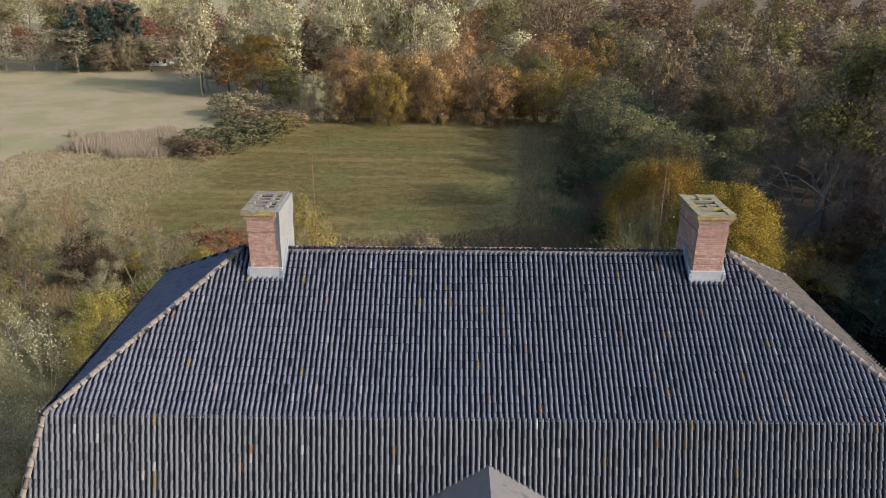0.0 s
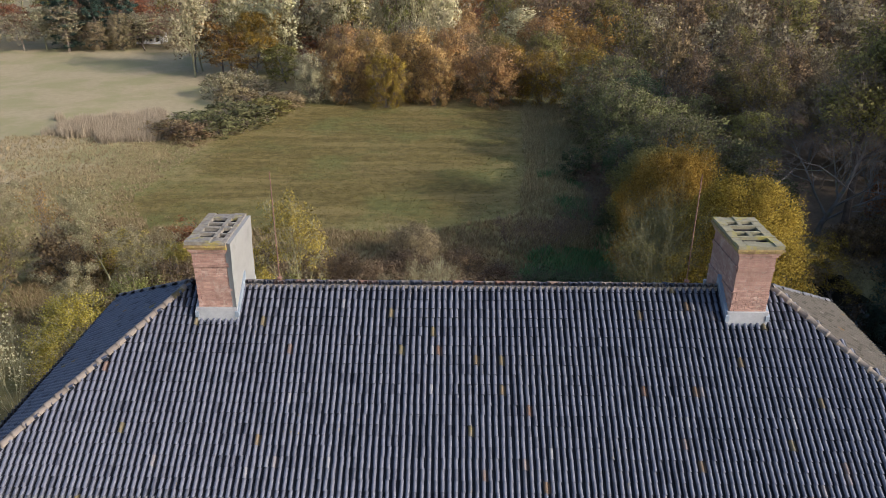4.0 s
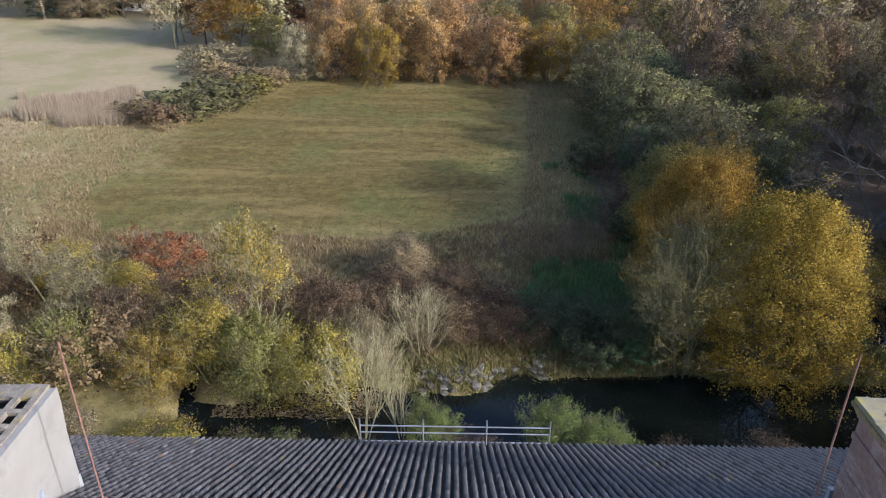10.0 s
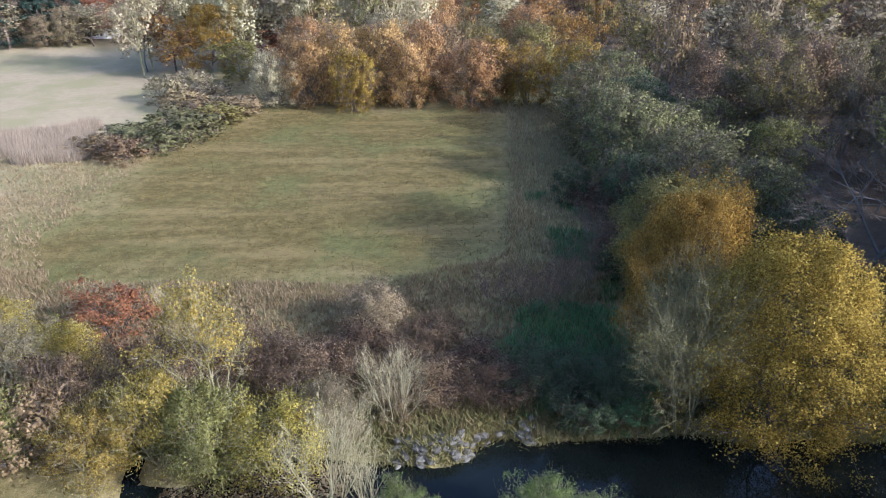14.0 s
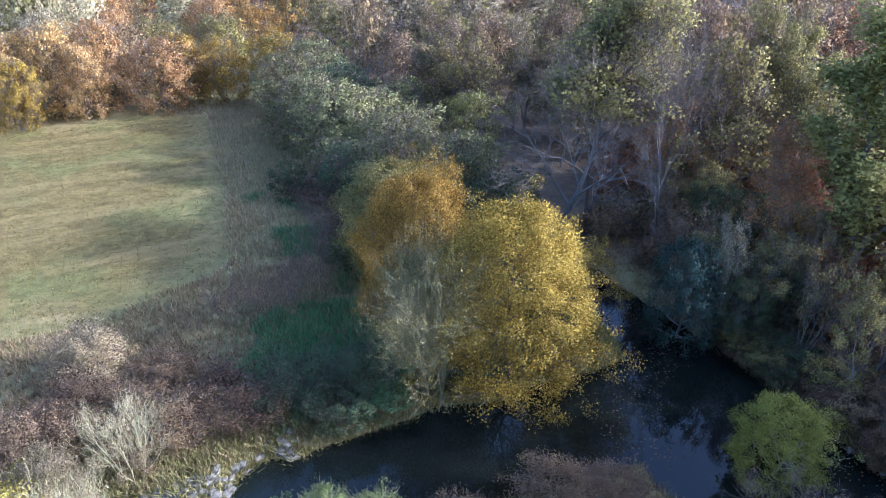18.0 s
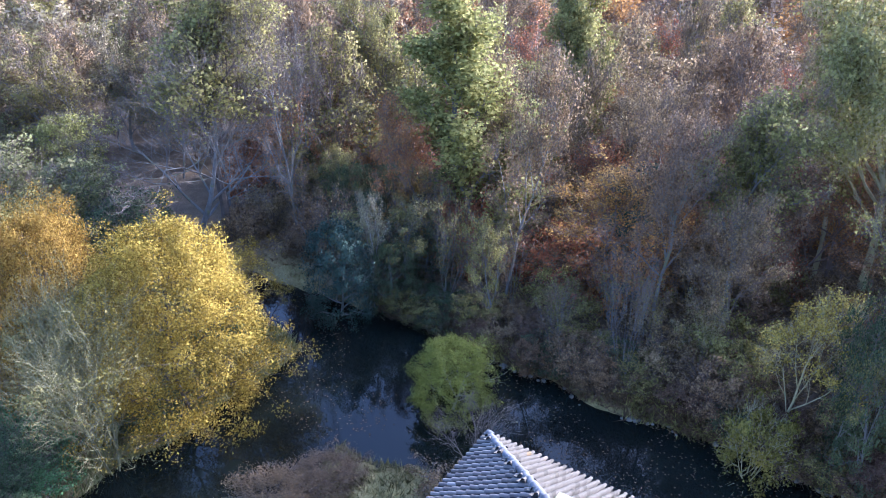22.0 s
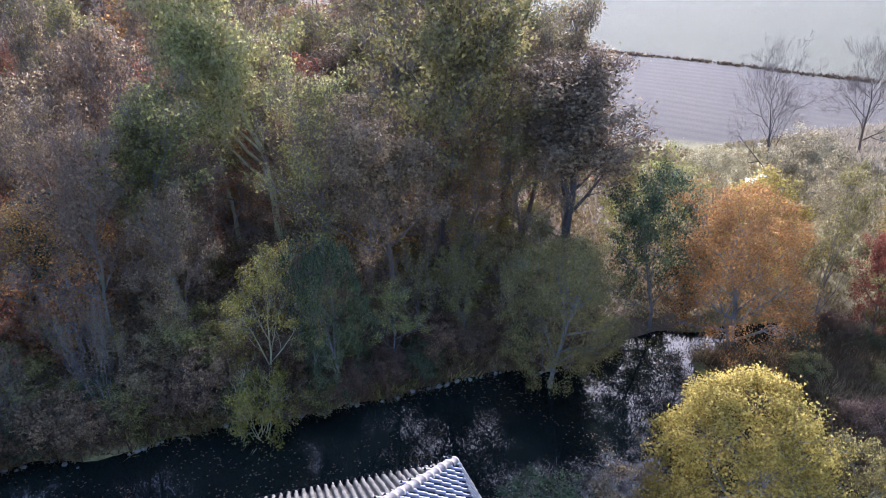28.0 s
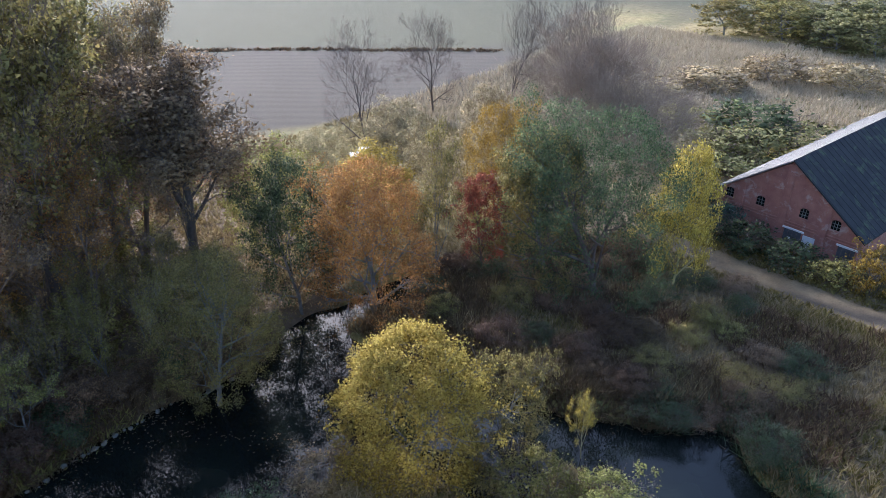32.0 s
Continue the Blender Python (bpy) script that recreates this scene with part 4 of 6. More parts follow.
    tagged(part("brickwork", bm, BRICK, ob), kind="stuff")
    if rendered_side == "inner":
        r = bmesh.new()
        prof = [(-0.08, 22.4), (0.06, 22.4), (0.09, 24.8), (0.135, 25.6), (0.14, 25.95), (-0.08, 25.95)]
        ends = []
        for ya in (y0 - 0.02, y1 + 0.02):
            ends.append([r.verts.new((x1 + a, ya + (-a if ya < y1 else a) * 0.7 * (a > 0.04), z)) for a, z in prof])
        for i in range(len(prof)):
            k = (i + 1) % len(prof)
            r.faces.new((ends[0][i], ends[0][k], ends[1][k], ends[1][i]))
        r.faces.new(ends[0])
        r.faces.new(ends[1][::-1])
        bmesh.ops.recalc_face_normals(r, faces=r.faces[:])
        part("render_coat", r, RENDERED, ob, "smooth pale grey lime render")
    # oversailing courses under the cap, each a ring of separate bricks
    for i, g in enumerate((0.035, 0.07, 0.11, 0.16)):
        za = z1 - 0.425 + 0.079 * i
        xa, xb = x0 - g, (x1 + 0.01 if rendered_side == "inner" else x1 + g)
        runs = [((xa, y0 - g), (xb, y0 - g), (0, 1)), ((xa, y1 + g), (xb, y1 + g), (0, -1)), ((xa, y0 - g + 0.2), (xa, y1 + g - 0.2), (1, 0))]
        if rendered_side != "inner":
            runs.append(((xb, y0 - g + 0.2), (xb, y1 + g - 0.2), (-1, 0)))
        for (ax, ay), (bx, by), (ix, iy) in runs:
            span = math.hypot(bx - ax, by - ay)
            count = max(round(span / 0.225), 1)
            for k in range(count):
                lo, hi = (k + (0.5 if i % 2 and k else 0)) / count, min((k + 1 + (0.5 if i % 2 else 0)) / count, 1)
                if hi - lo < 0.01:
                    continue
                px, py = ax + (bx - ax) * lo, ay + (by - ay) * lo
                qx, qy = ax + (bx - ax) * hi, ay + (by - ay) * hi
                out = rng.gauss(0, 0.006)
                cx0, cx1 = sorted((px - ix * out, qx + ix * 0.2))
                cy0, cy1 = sorted((py - iy * out, qy + iy * 0.2))
                part("corbel_brick", boxed(cx0 + 0.004 * abs(iy), cy0 + 0.004 * abs(ix), za, cx1 - 0.004 * abs(iy), cy1 - 0.004 * abs(ix), za + 0.073 + rng.gauss(0, 0.002)), CAP_YELLOW if i > 1 else BRICK, ob)
    # capping slab with two rows of four flues cut through
    g = 0.13
    fw = (x1 - x0 - 0.42) / 2
    fw2 = fw * 1.35 if rendered_side == "inner" else fw
    xs = [x0 - g, x0 + 0.15, x0 + 0.15 + fw2, x0 + 0.27 + fw2, x1 - 0.15, x1 + (0.0 if rendered_side == "inner" else g)]
    ys = [y0 - g, y0 + 0.26] + [y0 + 0.26 + (y1 - y0 - 0.40) * k / 8 + 0.0 for k in (1.5, 2, 3.5, 4, 5.5, 6, 7.5)] + [y1 + g]
    cap = bmesh.new()
    for i in range(5):
        for j in range(len(ys) - 1):
            wide_flue = j in (1, 5) and i in (1, 2, 3) and rendered_side != "inner"
            if not wide_flue and not (i in (1, 3) and j in (1, 3, 5, 7)):
                box(cap, xs[i], ys[j], z1 - 0.105, xs[i + 1], ys[j + 1], z1 + rng.uniform(-0.03, 0.02))
    bmesh.ops.remove_doubles(cap, verts=cap.verts[:], dist=0.0005)
    part("capping", cap, CAP if rendered_side == "inner" else CAP_LICHEN, ob, "lichen-covered capping with open flues")
    for fx in (xs[1], xs[4]):
        part("flue_wall", boxed(fx - 0.03, y0 + 0.21, z1 - 0.5, fx + 0.03, y1 - 0.13, z1 - 0.11), SOOT_SHADE_BLACK, ob)
    for fy in ys[1:-1]:
        part("flue_wall", boxed(xs[1] - 0.02, fy - 0.025, z1 - 0.5, xs[4] + 0.02, fy + 0.025, z1 - 0.112), SOOT_SHADE_BLACK, ob)
    part("flue_lining", boxed(x0 + 0.1, y0 + 0.1, z1 - 0.94, x1 - 0.1, y1 - 0.1, z1 - 0.55), SOOT_SHADE_BLACK, ob)
    return ob


chimney(-9.33, -8.14, "inner", "brick chimney stack with one pale rendered side")
chimney(8.2, 9.38, "none", "red brick chimney stack with yellow lichen on its top")

# walls of the house below the roofs, with a stone plinth and a cornice
walls = bmesh.new()
box(walls, -16.6, 23.0, 0.6, 16.6, 37.5, 15.3)
part("wall", walls, WALL, house)
part("cornice", boxed(-17.0, 22.6, 15.3, 17.0, 37.9, 15.55, 0.05), WALL, house)

# gabled centre dormer in front, its roof covered with sheet metal
DX, DZ, DY = 0.03, 18.4, 18.2
for sgn, nm in ((-1, "dormer_roof"), (1, "dormer_roof")):
    bm = bmesh.new()
    q = [(DX, 23.75, DZ), (DX, DY, DZ), (DX + sgn * 4.6, DY, DZ - 2.4), (DX + sgn * 4.6, 23.3, DZ - 2.4)]
    vs = [bm.verts.new(p) for p in q] + [bm.verts.new((p[0], p[1], p[2] - 0.12)) for p in q]
    for f in ((0, 1, 2, 3), (7, 6, 5, 4), (0, 4, 5, 1), (1, 5, 6, 2), (2, 6, 7, 3), (3, 7, 4, 0)):
        bm.faces.new([vs[i] for i in f])
    bmesh.ops.recalc_face_normals(bm, faces=bm.faces[:])
    part(nm, bm, ZINC, house, "smooth grey sheet-metal dormer roof")
dw = bmesh.new()
box(dw, DX - 4.2, DY + 0.4, 0.6, DX + 4.2, 23.2, DZ - 2.5)
part("dormer_wall", dw, WALL, house)

# guard rail over the back bay
back = bmesh.new()
box(back, -3.5, 37.6, 0.6, 3.8, 39.4, 17.15)
part("back_bay", back, WALL, house)
part("bay_roof", boxed(-3.6, 37.5, 17.15, 3.9, 39.45, 17.22, 0.02), DARK_FELT, house, "dark felt covering of the bay")
rail = tagged(new("guard_rail"), "galvanised steel guard rail behind the roof", "railing")
for x in (-3.22, -0.99, 1.25, 3.48):
    rod("post", [(x, 39.2, 17.2), (x, 39.2, 18.45)], 0.03, STEEL, rail)
for z in (17.45, 17.85, 18.15):
    rod("rail", [(-3.22, 39.2, z), (3.48, 39.2, z)], 0.025, STEEL, rail)

for nm, x, lean in (("lightning_rod", -6.86, 0.03), ("lightning_rod", 7.05, -0.04)):
    r_ = tagged(new(nm), "thin rusty lightning rod standing on the ridge", "lightning rod", group="lightning rods")
    rod("rod", [(x, 30.05, 24.1), (x + lean * 0.5, 30.05, 26.0), (x + lean, 30.05, 27.95)], 0.018, RUSTY, r_)
    part("foot", boxed(x - 0.07, 29.98, 24.1, x + 0.07, 30.12, 24.2, 0.02), RUSTY, r_)


# ---- trees and shrubs by the moat ----
tree("willow_tree", "weeping", 24.7, 66.2, 15.0, 12.5, "gold", "brown", "large golden-leaved willow leaning over the moat", variant=0, z=0.2)
tree("willow_tree", "weeping", 21.2, 76.0, 13.5, 11.5, "gold", "brown", "golden-leaved willow behind the pollard", variant=1)
tree("willow_tree", "dense", 22.6, 86.5, 11.0, 10.5, "olive", "grey", "olive-yellow tree at the meadow's edge")
tree("willow_tree", "globe", 20.5, 71.5, 9.5, 8.0, "olive", "grey", "olive-brown willow behind the pollard", variant=0)
tree("pollard_willow", "pollard", 18.4, 66.5, 14.5, 12.0, "olive", "willow", "pale bare-stemmed willow over the water", variant=0)
tree("field_maple", "thin", -14.6, 66.0, 13.0, 7.0, "yellow", "pale", "slender yellow-leaved tree above the bank", variant=0)
for x, y, h, w, leaf in ((-10.5, 63.5, 6.5, 8, "yellow"), (-15, 63, 7, 7, "lime"), (-18.5, 63.5, 7, 6, "yellow"), (-7.0, 65, 5.0, 5, "straw"), (-22.5, 62, 5, 6, "yellow"), (-29, 63, 6, 7, "lime"), (-33, 60, 6, 7, "yellow")):
    tree("hazel_bush", "hazel", x, y, h, w, leaf, "pale", "yellow autumn bush on the moat bank", "bushes along the north bank", "bush")
for x, y, h, w, leaf in ((-19.5, 67.5, 7, 7, "plum"), (-25.5, 66, 6, 7, "brown"), (-10, 70, 5, 7, "plum"), (-6, 73, 3.6, 8, "bracken"), (-1, 70, 3.2, 8, "brown"), (4, 70.5, 3.0, 8, "bracken"), (-5, 79, 4.5, 7, "dry"), (9, 70, 3.5, 7, "green"), (13.5, 69, 4, 6, "green"), (-14, 72, 4.5, 7, "brown"), (0, 75, 3, 7, "brown")):
    tree("thorn_bush", "hazel", x, y, h, w, leaf, "brown", "brownish-red thorn bush losing its leaves", "thorn bushes by the meadow", "bush")
for x, y, h, w in ((6, 82.5, 4.6, 6), (9.5, 81.5, 4.8, 6), (12, 84, 4.5, 6), (17, 92, 5, 7), (15.5, 88, 4.5, 6), (18.5, 98, 5, 7)):
    tree("dogwood_bush", "coppice", x, y, h, w, "plum", "twig", "dense dark purple-brown twiggy bush", "dogwood bushes", "bush")
for x, y, h, w in ((-6.2, 58.3, 10.5, 6.5), (-2.6, 66.9, 8.6, 5.5), (-3.6, 58.6, 7.0, 4.0)):
    tree("ash_sapling", "sapling", x, y, h, w, "straw", "lichen", "pale bare multi-stemmed sapling by the moat", "bare saplings", "tree", z=0.0)
for x, y, h, w in ((7.0, 57.0, 3.8, 5.0), (10.0, 56.6, 3.4, 4.5), (-1.6, 57.6, 3.6, 4.0)):
    tree("willow_bush", "hazel", x, y, h, w, "fresh", "pale", "low green willow bush at the water", "green bushes on the house bank", "bush", z=0.1)
for x, y, h, w, leaf in ((-14, 55, 3, 6, "lime"), (-20, 56, 3.5, 7, "yellow"), (-10.5, 53.5, 2.6, 5, "fresh"), (-12.5, 52, 2.4, 5, "orange"), (-6.5, 53.5, 2.2, 5, "green"), (-26, 54, 4, 7, "straw"), (-16, 51, 2.5, 5, "lime"), (-30, 56, 4, 8, "straw"), (21.5, 54, 1.6, 6, "bracken"), (24.5, 53, 1.5, 5, "bracken"), (15, 54, 1.6, 5, "bracken"), (2, 54, 1.6, 6, "plum")):
    tree("garden_bush", "hazel", x, y, h, w, leaf, "brown", "rough bush on the bank behind the house", "bushes behind the house", "bush")

garden_rng = random.Random(21)
for i in range(34):
    x, y = garden_rng.uniform(-30, -4), garden_rng.uniform(43, 55.5)
    h = garden_rng.uniform(1.0, 2.3)
    leaf = garden_rng.choice(("fresh", "lime", "lime", "orange", "straw", "yellow", "moss", "bracken"))
    tree("bramble_bush", "hazel", x, y, h, h * 2.2, leaf, "brown", "leafy bramble on the bank behind the house", "brambles behind the house", "bush")

wood_rng = random.Random(11)


def far_wood(name, rows, label):
    """Far trees that nobody could count, joined into one mesh with a slot for each leaf and bark."""
    packs = {}
    for kind, leaf, bark, x, y, h, w in rows:
        t = TEMPLATES[kind, tree_rng.randrange(SPEC[kind][0])]
        a = tree_rng.uniform(0, 6.28)
        ca, sa, sx, sz = math.cos(a), math.sin(a), w / 2 / t["wide"], h / t["top"]
        m = np.array([[ca * sx, -sa * sx, 0], [sa * sx, ca * sx, 0], [0, 0, sz]])
        o = np.array([x, y, ground_z(x, y)])
        wood_tris = t["wood"][:, [[0, 1, 2], [0, 2, 3]]].reshape(-1, 3, 3)
        packs.setdefault(BARK[bark], []).append(wood_tris @ m.T + o)
        packs.setdefault(BARK[TWIG_OF[bark]], []).append(t["twigs"] @ m.T + o)
        packs.setdefault(LEAF[leaf], []).append(t["crown"][0] @ m.T + o)
    mats = list(packs)
    tris = [np.concatenate(packs[k]) for k in mats]
    me = tris_mesh(name, np.concatenate(tris))
    for k in mats:
        me.materials.append(k)
    me.polygons.foreach_set("material_index", np.repeat(np.arange(len(mats)), [len(q) for q in tris]).astype(np.int32))
    return tagged(place(name, me, None, kind="stuff"), label, "wood")


# open strips of low growth before the tall trunks: from, to, half-width
GLADES = [((50.0, 30.5), (65.5, 29.0), 3.2), ((46, 80), (40, 74), 3.0)]


def in_glade(x, y):
    for (ax, ay), (bx, by), r in GLADES:
        l2 = (bx - ax) ** 2 + (by - ay) ** 2
        k = min(max(((x - ax) * (bx - ax) + (y - ay) * (by - ay)) / l2, 0), 1)
        if math.hypot(x - ax - k * (bx - ax), y - ay - k * (by - ay)) < r:
            return True
    return False


def thicket(n, x0, x1, y0, y1, kinds, name, label, group, clear=4.0, category="tree", lean=0.0, joined=False):
    """Scatters trees over a stretch with a least distance between them."""
    made, rows, tries = [], [], 0
    while len(made) < n and tries < n * 60:
        tries += 1
        x, y = wood_rng.uniform(x0, x1), wood_rng.uniform(y0, y1)
        x += lean * (y - y0)
        if any((x - a) ** 2 + (y - b) ** 2 < clear ** 2 for a, b in made) or float(moat(x, y)) > -0.5 or (category == "tree" and in_glade(x, y)):
            continue
        made.append((x, y))
        kind, leaf, bark, h0, h1, w0, w1 = wood_rng.choice(kinds)
        if joined:
            rows.append(("wood_far" if kind == "wood" else kind, leaf, bark, x, y, wood_rng.uniform(h0, h1), wood_rng.uniform(w0, w1)))
            continue
        tree(name, kind, x, y, wood_rng.uniform(h0, h1), wood_rng.uniform(w0, w1), leaf, bark, label, group, category)
    if joined:
        far_wood(name, rows, label)


# west of the house
thicket(54, -80, -27, 30, 80, [("coppice", "pale_gold", "pale", 8, 12, 6, 9), ("thin", "straw", "pale", 8, 12, 6, 8), ("shrub", "brown", "brown", 4, 7, 6, 9), ("hazel", "yellow", "pale", 4, 6, 6, 8), ("hazel", "brown", "brown", 4, 7, 6, 9), ("shrub", "rust", "brown", 4, 6, 6, 9), ("coppice", "orange", "twig", 7, 10, 6, 8), ("thin", "olive", "grey", 8, 11, 6, 9)],
        "bank_tree", "half-bare autumn tree west of the house", "trees west of the house", 4.5)
# row of willows between meadow and wood
for x, y, h, w, leaf, kind in ((28.0, 97, 11, 11, "moss", "dome"), (31.0, 107, 10, 11, "moss", "dome"), (31.0, 117, 10, 11, "moss", "dome"), (26.0, 116, 12, 11, "moss", "dome"), (25.5, 127, 11, 10, "moss", "dome"), (31, 130, 11, 11, "green", "dome"), (24.5, 140, 11, 10, "moss", "dome"), (31, 146, 12, 11, "moss", "dome"), (26, 152, 12, 10, "gold", "dome"), (44, 112, 9.5, 8, "lime", "dome"), (36, 98, 9, 9, "moss", "dome"), (38, 122, 10, 9, "moss", "dome"), (24, 103, 8, 8, "green", "dome"), (36, 88, 8, 8, "green", "dome")):
    tree("goat_willow", kind, x, y, h, w * 1.15, leaf, "grey", "rounded olive-green willow at the wood's edge", "willows along the meadow")
# birch clumps at the meadow's far end
for x, y, h, w, leaf in ((-31, 160, 11, 8, "pale_gold"), (-24, 161, 14, 10, "amber"), (-18, 163, 16, 11, "amber"), (-15, 156.5, 12, 8, "gold"), (-9.8, 163, 16, 12, "amber"), (-5, 158.5, 13, 8, "amber"), (-2, 165, 16, 10, "amber"), (7, 158, 13, 11, "amber"), (11, 161, 13, 9, "gold"), (2, 170, 14, 10, "brown"), (17.5, 158, 12, 9, "gold"), (-26, 172, 16, 11, "amber"), (-10, 174, 17, 11, "straw"), (8, 176, 14, 11, "olive"), (20, 172, 14, 11, "olive"), (28, 178, 15, 11, "orange")):
    tree("birch_clump", "dome", x, y, h * 0.92, w * 1.08, leaf, "twig", "dense rounded birch clump in orange leaf", "birch clumps beyond the meadow")
tree("lime_tree", "broad", -50.5, 188, 16, 14, "gold", "grey", "yellow-green tree at the field corner", variant=0)
tree("lime_tree", "globe", -42, 182, 9, 11, "olive", "grey", "bushy tree at the field corner", variant=0)
# far woods behind the meadow and the pale field
FAR_WOODS = [("wood", "olive", "grey", 15, 23, 9, 13), ("wood", "lime", "grey", 16, 23, 8, 12), ("wood", "brown", "twig", 15, 23, 9, 13), ("wood", "rust", "twig", 8, 14, 8, 12), ("wood", "orange", "twig", 9, 15, 8, 12), ("wood", "brown", "grey", 16, 24, 10, 13), ("wood", "rust", "twig", 11, 17, 8, 12), ("wood", "orange", "brown", 12, 19, 8, 12), ("wood", "olive", "twig", 15, 22, 9, 12)]
thicket(70, -160, 20, 236, 300, FAR_WOODS, "far_wood", "tall pale autumn trees beyond the fields", "", 8, joined=True)
thicket(60, -240, 60, 305, 390, [("wood", "pale_gold", "pale", 24, 32, 14, 18), ("wood", "straw", "pale", 24, 32, 14, 18)], "far_wood", "pale tall trees along the skyline", "", 10, joined=True)
thicket(20, -72, 2, 188, 214, [("wood", "pale_gold", "pale", 19, 26, 8, 11), ("wood", "pale_gold", "pale", 17, 24, 8, 11)], "poplar_tree", "tall slender pale-yellow poplar behind the meadow", "poplars behind the meadow", 5.5)
thicket(34, -70, 40, 186, 236, FAR_WOODS + [("dome", "amber", "twig", 11, 15, 9, 12), ("wood", "pale_gold", "pale", 14, 20, 9, 12)], "woodland_tree", "autumn tree at the end of the valley", "woods behind the meadow", 7.5)
thicket(16, -165, -78, 226, 236, [("wood", "straw", "twig", 11, 15, 9, 12), ("wood", "pale_gold", "pale", 10, 15, 8, 11), ("dome", "dry", "twig", 8, 11, 8, 11)], "hedge_tree", "bare brown tree along the far field", "trees along the far field", 5)
for x, y in ((-119, 229), (-110, 233), (-114, 240), (-104, 238)):
    tree("spruce", "fir", x, y, 19 + (x % 5), 11, "dark", "brown", "dark spruce by the far field", "spruces")

# the eastern wood
for args in ((44.5, 85.0, 27, 13, "olive", "brown", 0), (66.0, 78, 25, 13, "olive", "grey", 1), (63.2, 27.5, 28, 15, "olive", "pale", 2), (69.0, 31.5, 27, 14, "brown", "pale", 1), (57.0, 12.5, 29, 17, "olive", "brown", 2), (52, 3.5, 21, 13, "brown", "brown", 0), (61, 4, 25, 14, "brown", "twig", 1), (70, 2, 26, 15, "olive", "brown", 0), (50.5, 19, 20, 11, "brown", "twig", 2), (76, 14, 27, 15, "brown", "twig", 1), (56.0, 36.5, 21, 9, "lime", "grey", 0)):
    x, y, h, w, leaf, bark, v = args
    tree("oak_tree", "tall", x, y, h, w, leaf, bark, "tall old tree standing over the wood", "tall trees of the wood", variant=v)
tree("poplar_tree", "bare", 49.5, 79.5, 27, 12, None, "grey", "tall bare grey-trunked tree", variant=0)
tree("oak_tree", "bare", 42.5, 86.5, 22, 22, None, "grey", "spreading bare grey oak", variant=1)
tree("lime_tree", "column", 56.0, 59.5, 26, 13.5, "lime", "grey", "tall lime tree in yellow-green leaf", variant=0)
tree("lime_tree", "column", 74, 58, 27, 13, "lime", "grey", "tall yellow-green tree in the wood", variant=1)
tree("yew_tree", "fir", 56.0, 45.5, 12, 6, "dark", "brown", "dark evergreen yew in the wood", variant=0)
tree("holly_tree", "globe", 41.5, 66.5, 10.5, 7, "dark", "grey", "dark evergreen holly by the inlet", variant=0)
tree("birch_tree", "thin", 44.0, 64.5, 12, 4.5, "straw", "white", "white-stemmed thin birch tree", variant=1)
tree("maple_tree", "thin", 38.3, 72.0, 9, 7, "gold", "brown", "small golden maple over the inlet", variant=2)
tree("willow_bush", "dense", 36.0, 50.8, 6.2, 6.0, "acid", "pale", "round yellow-green willow bush in the moat edge", variant=1, category="bush", z=-0.3)
tree("willow_bush", "sapling", 32.5, 47.0, 5.6, 6.5, "straw", "twig", "bare pale bush beside the moat", variant=1, category="bush", z=-0.2)
tree("hazel_tree", "thin", 45.5, 29.8, 11, 6.5, "yellow", "pale", "yellow-leaved hazel on the moat bank", variant=0)
tree("alder_tree", "globe", 43.6, 24.8, 12.5, 6, "green", "grey", "dark green alder on the moat bank", variant=1)
tree("elder_bush", "shrub", 41.2, 30.8, 5.2, 5.0, "acid", "pale", "bright lime-green bush hanging over the water", variant=0, category="bush", z=0.3)
tree("ash_tree", "coppice", 44.6, 40.9, 12.0, 4.6, None, "grey", "pale bare ash with many stems", variant=0)
tree("oak_tree", "great", 40.2, 9.4, 12, 10, "olive", "grey", "olive-brown tree over the moat corner", variant=1, z=0.4)
tree("beech_tree", "great", 40.0, -6.0, 14, 11, "orange", "grey", "beech in orange-brown leaf by the creek", variant=2, z=0.6)
tree("globe_maple", "dense", 25.3, 4.6, 9.6, 9.6, "yellow", "grey", "full round golden tree on the house bank", variant=0)
tree("willow_bush", "globe", 22.6, -1.2, 7, 6.5, "olive", "grey", "grey-green willow beside the golden tree", variant=1, z=0.2)
for x, y, h, w, leaf in ((17.5, 2.0, 3.2, 5.5, "lime"), (20.5, 3.5, 3.4, 5, "olive"), (28.3, 2.5, 2.6, 5, "olive"), (28.6, 9.5, 2.6, 5, "tan"), (13.8, 0.3, 2.2, 5, "lime"), (28, 15, 2.4, 5, "green"), (27.5, 45, 2.2, 5, "brown")):
    tree("willow_bush", "shrub", x, y, h, w, leaf, "grey", "low green bush on the house bank", "bushes on the house bank", "bush")
for x, y, h, w, leaf in ((11, 67, 2.4, 5, "green"), (14.5, 67, 2.2, 5, "nettle"), (22, 67, 2.6, 5, "green"), (28.5, 67.5, 3, 5, "olive"), (31, 69, 4, 6, "green"), (33.5, 72, 4, 5, "brown"), (30, 74, 5, 7, "olive")):
    tree("bank_bush", "shrub", x, y, h, w, leaf, "brown", "green overhanging bush at the water's edge", "bushes of the north-east bank", "bush")
tree("willow_bush", "thin", 17.6, -3.6, 5.5, 2.4, "yellow", "pale", "wispy yellow sapling at the water", variant=1, z=0.0)
tree("maple_tree", "great", 40.0, -23.0, 14, 7.5, "gold", "grey", "tree in golden leaf behind the reeds", variant=0)
tree("cherry_tree", "broad", 37.0, -17.2, 9.5, 5.0, "crimson", "brown", "small tree in deep red leaf", variant=1)
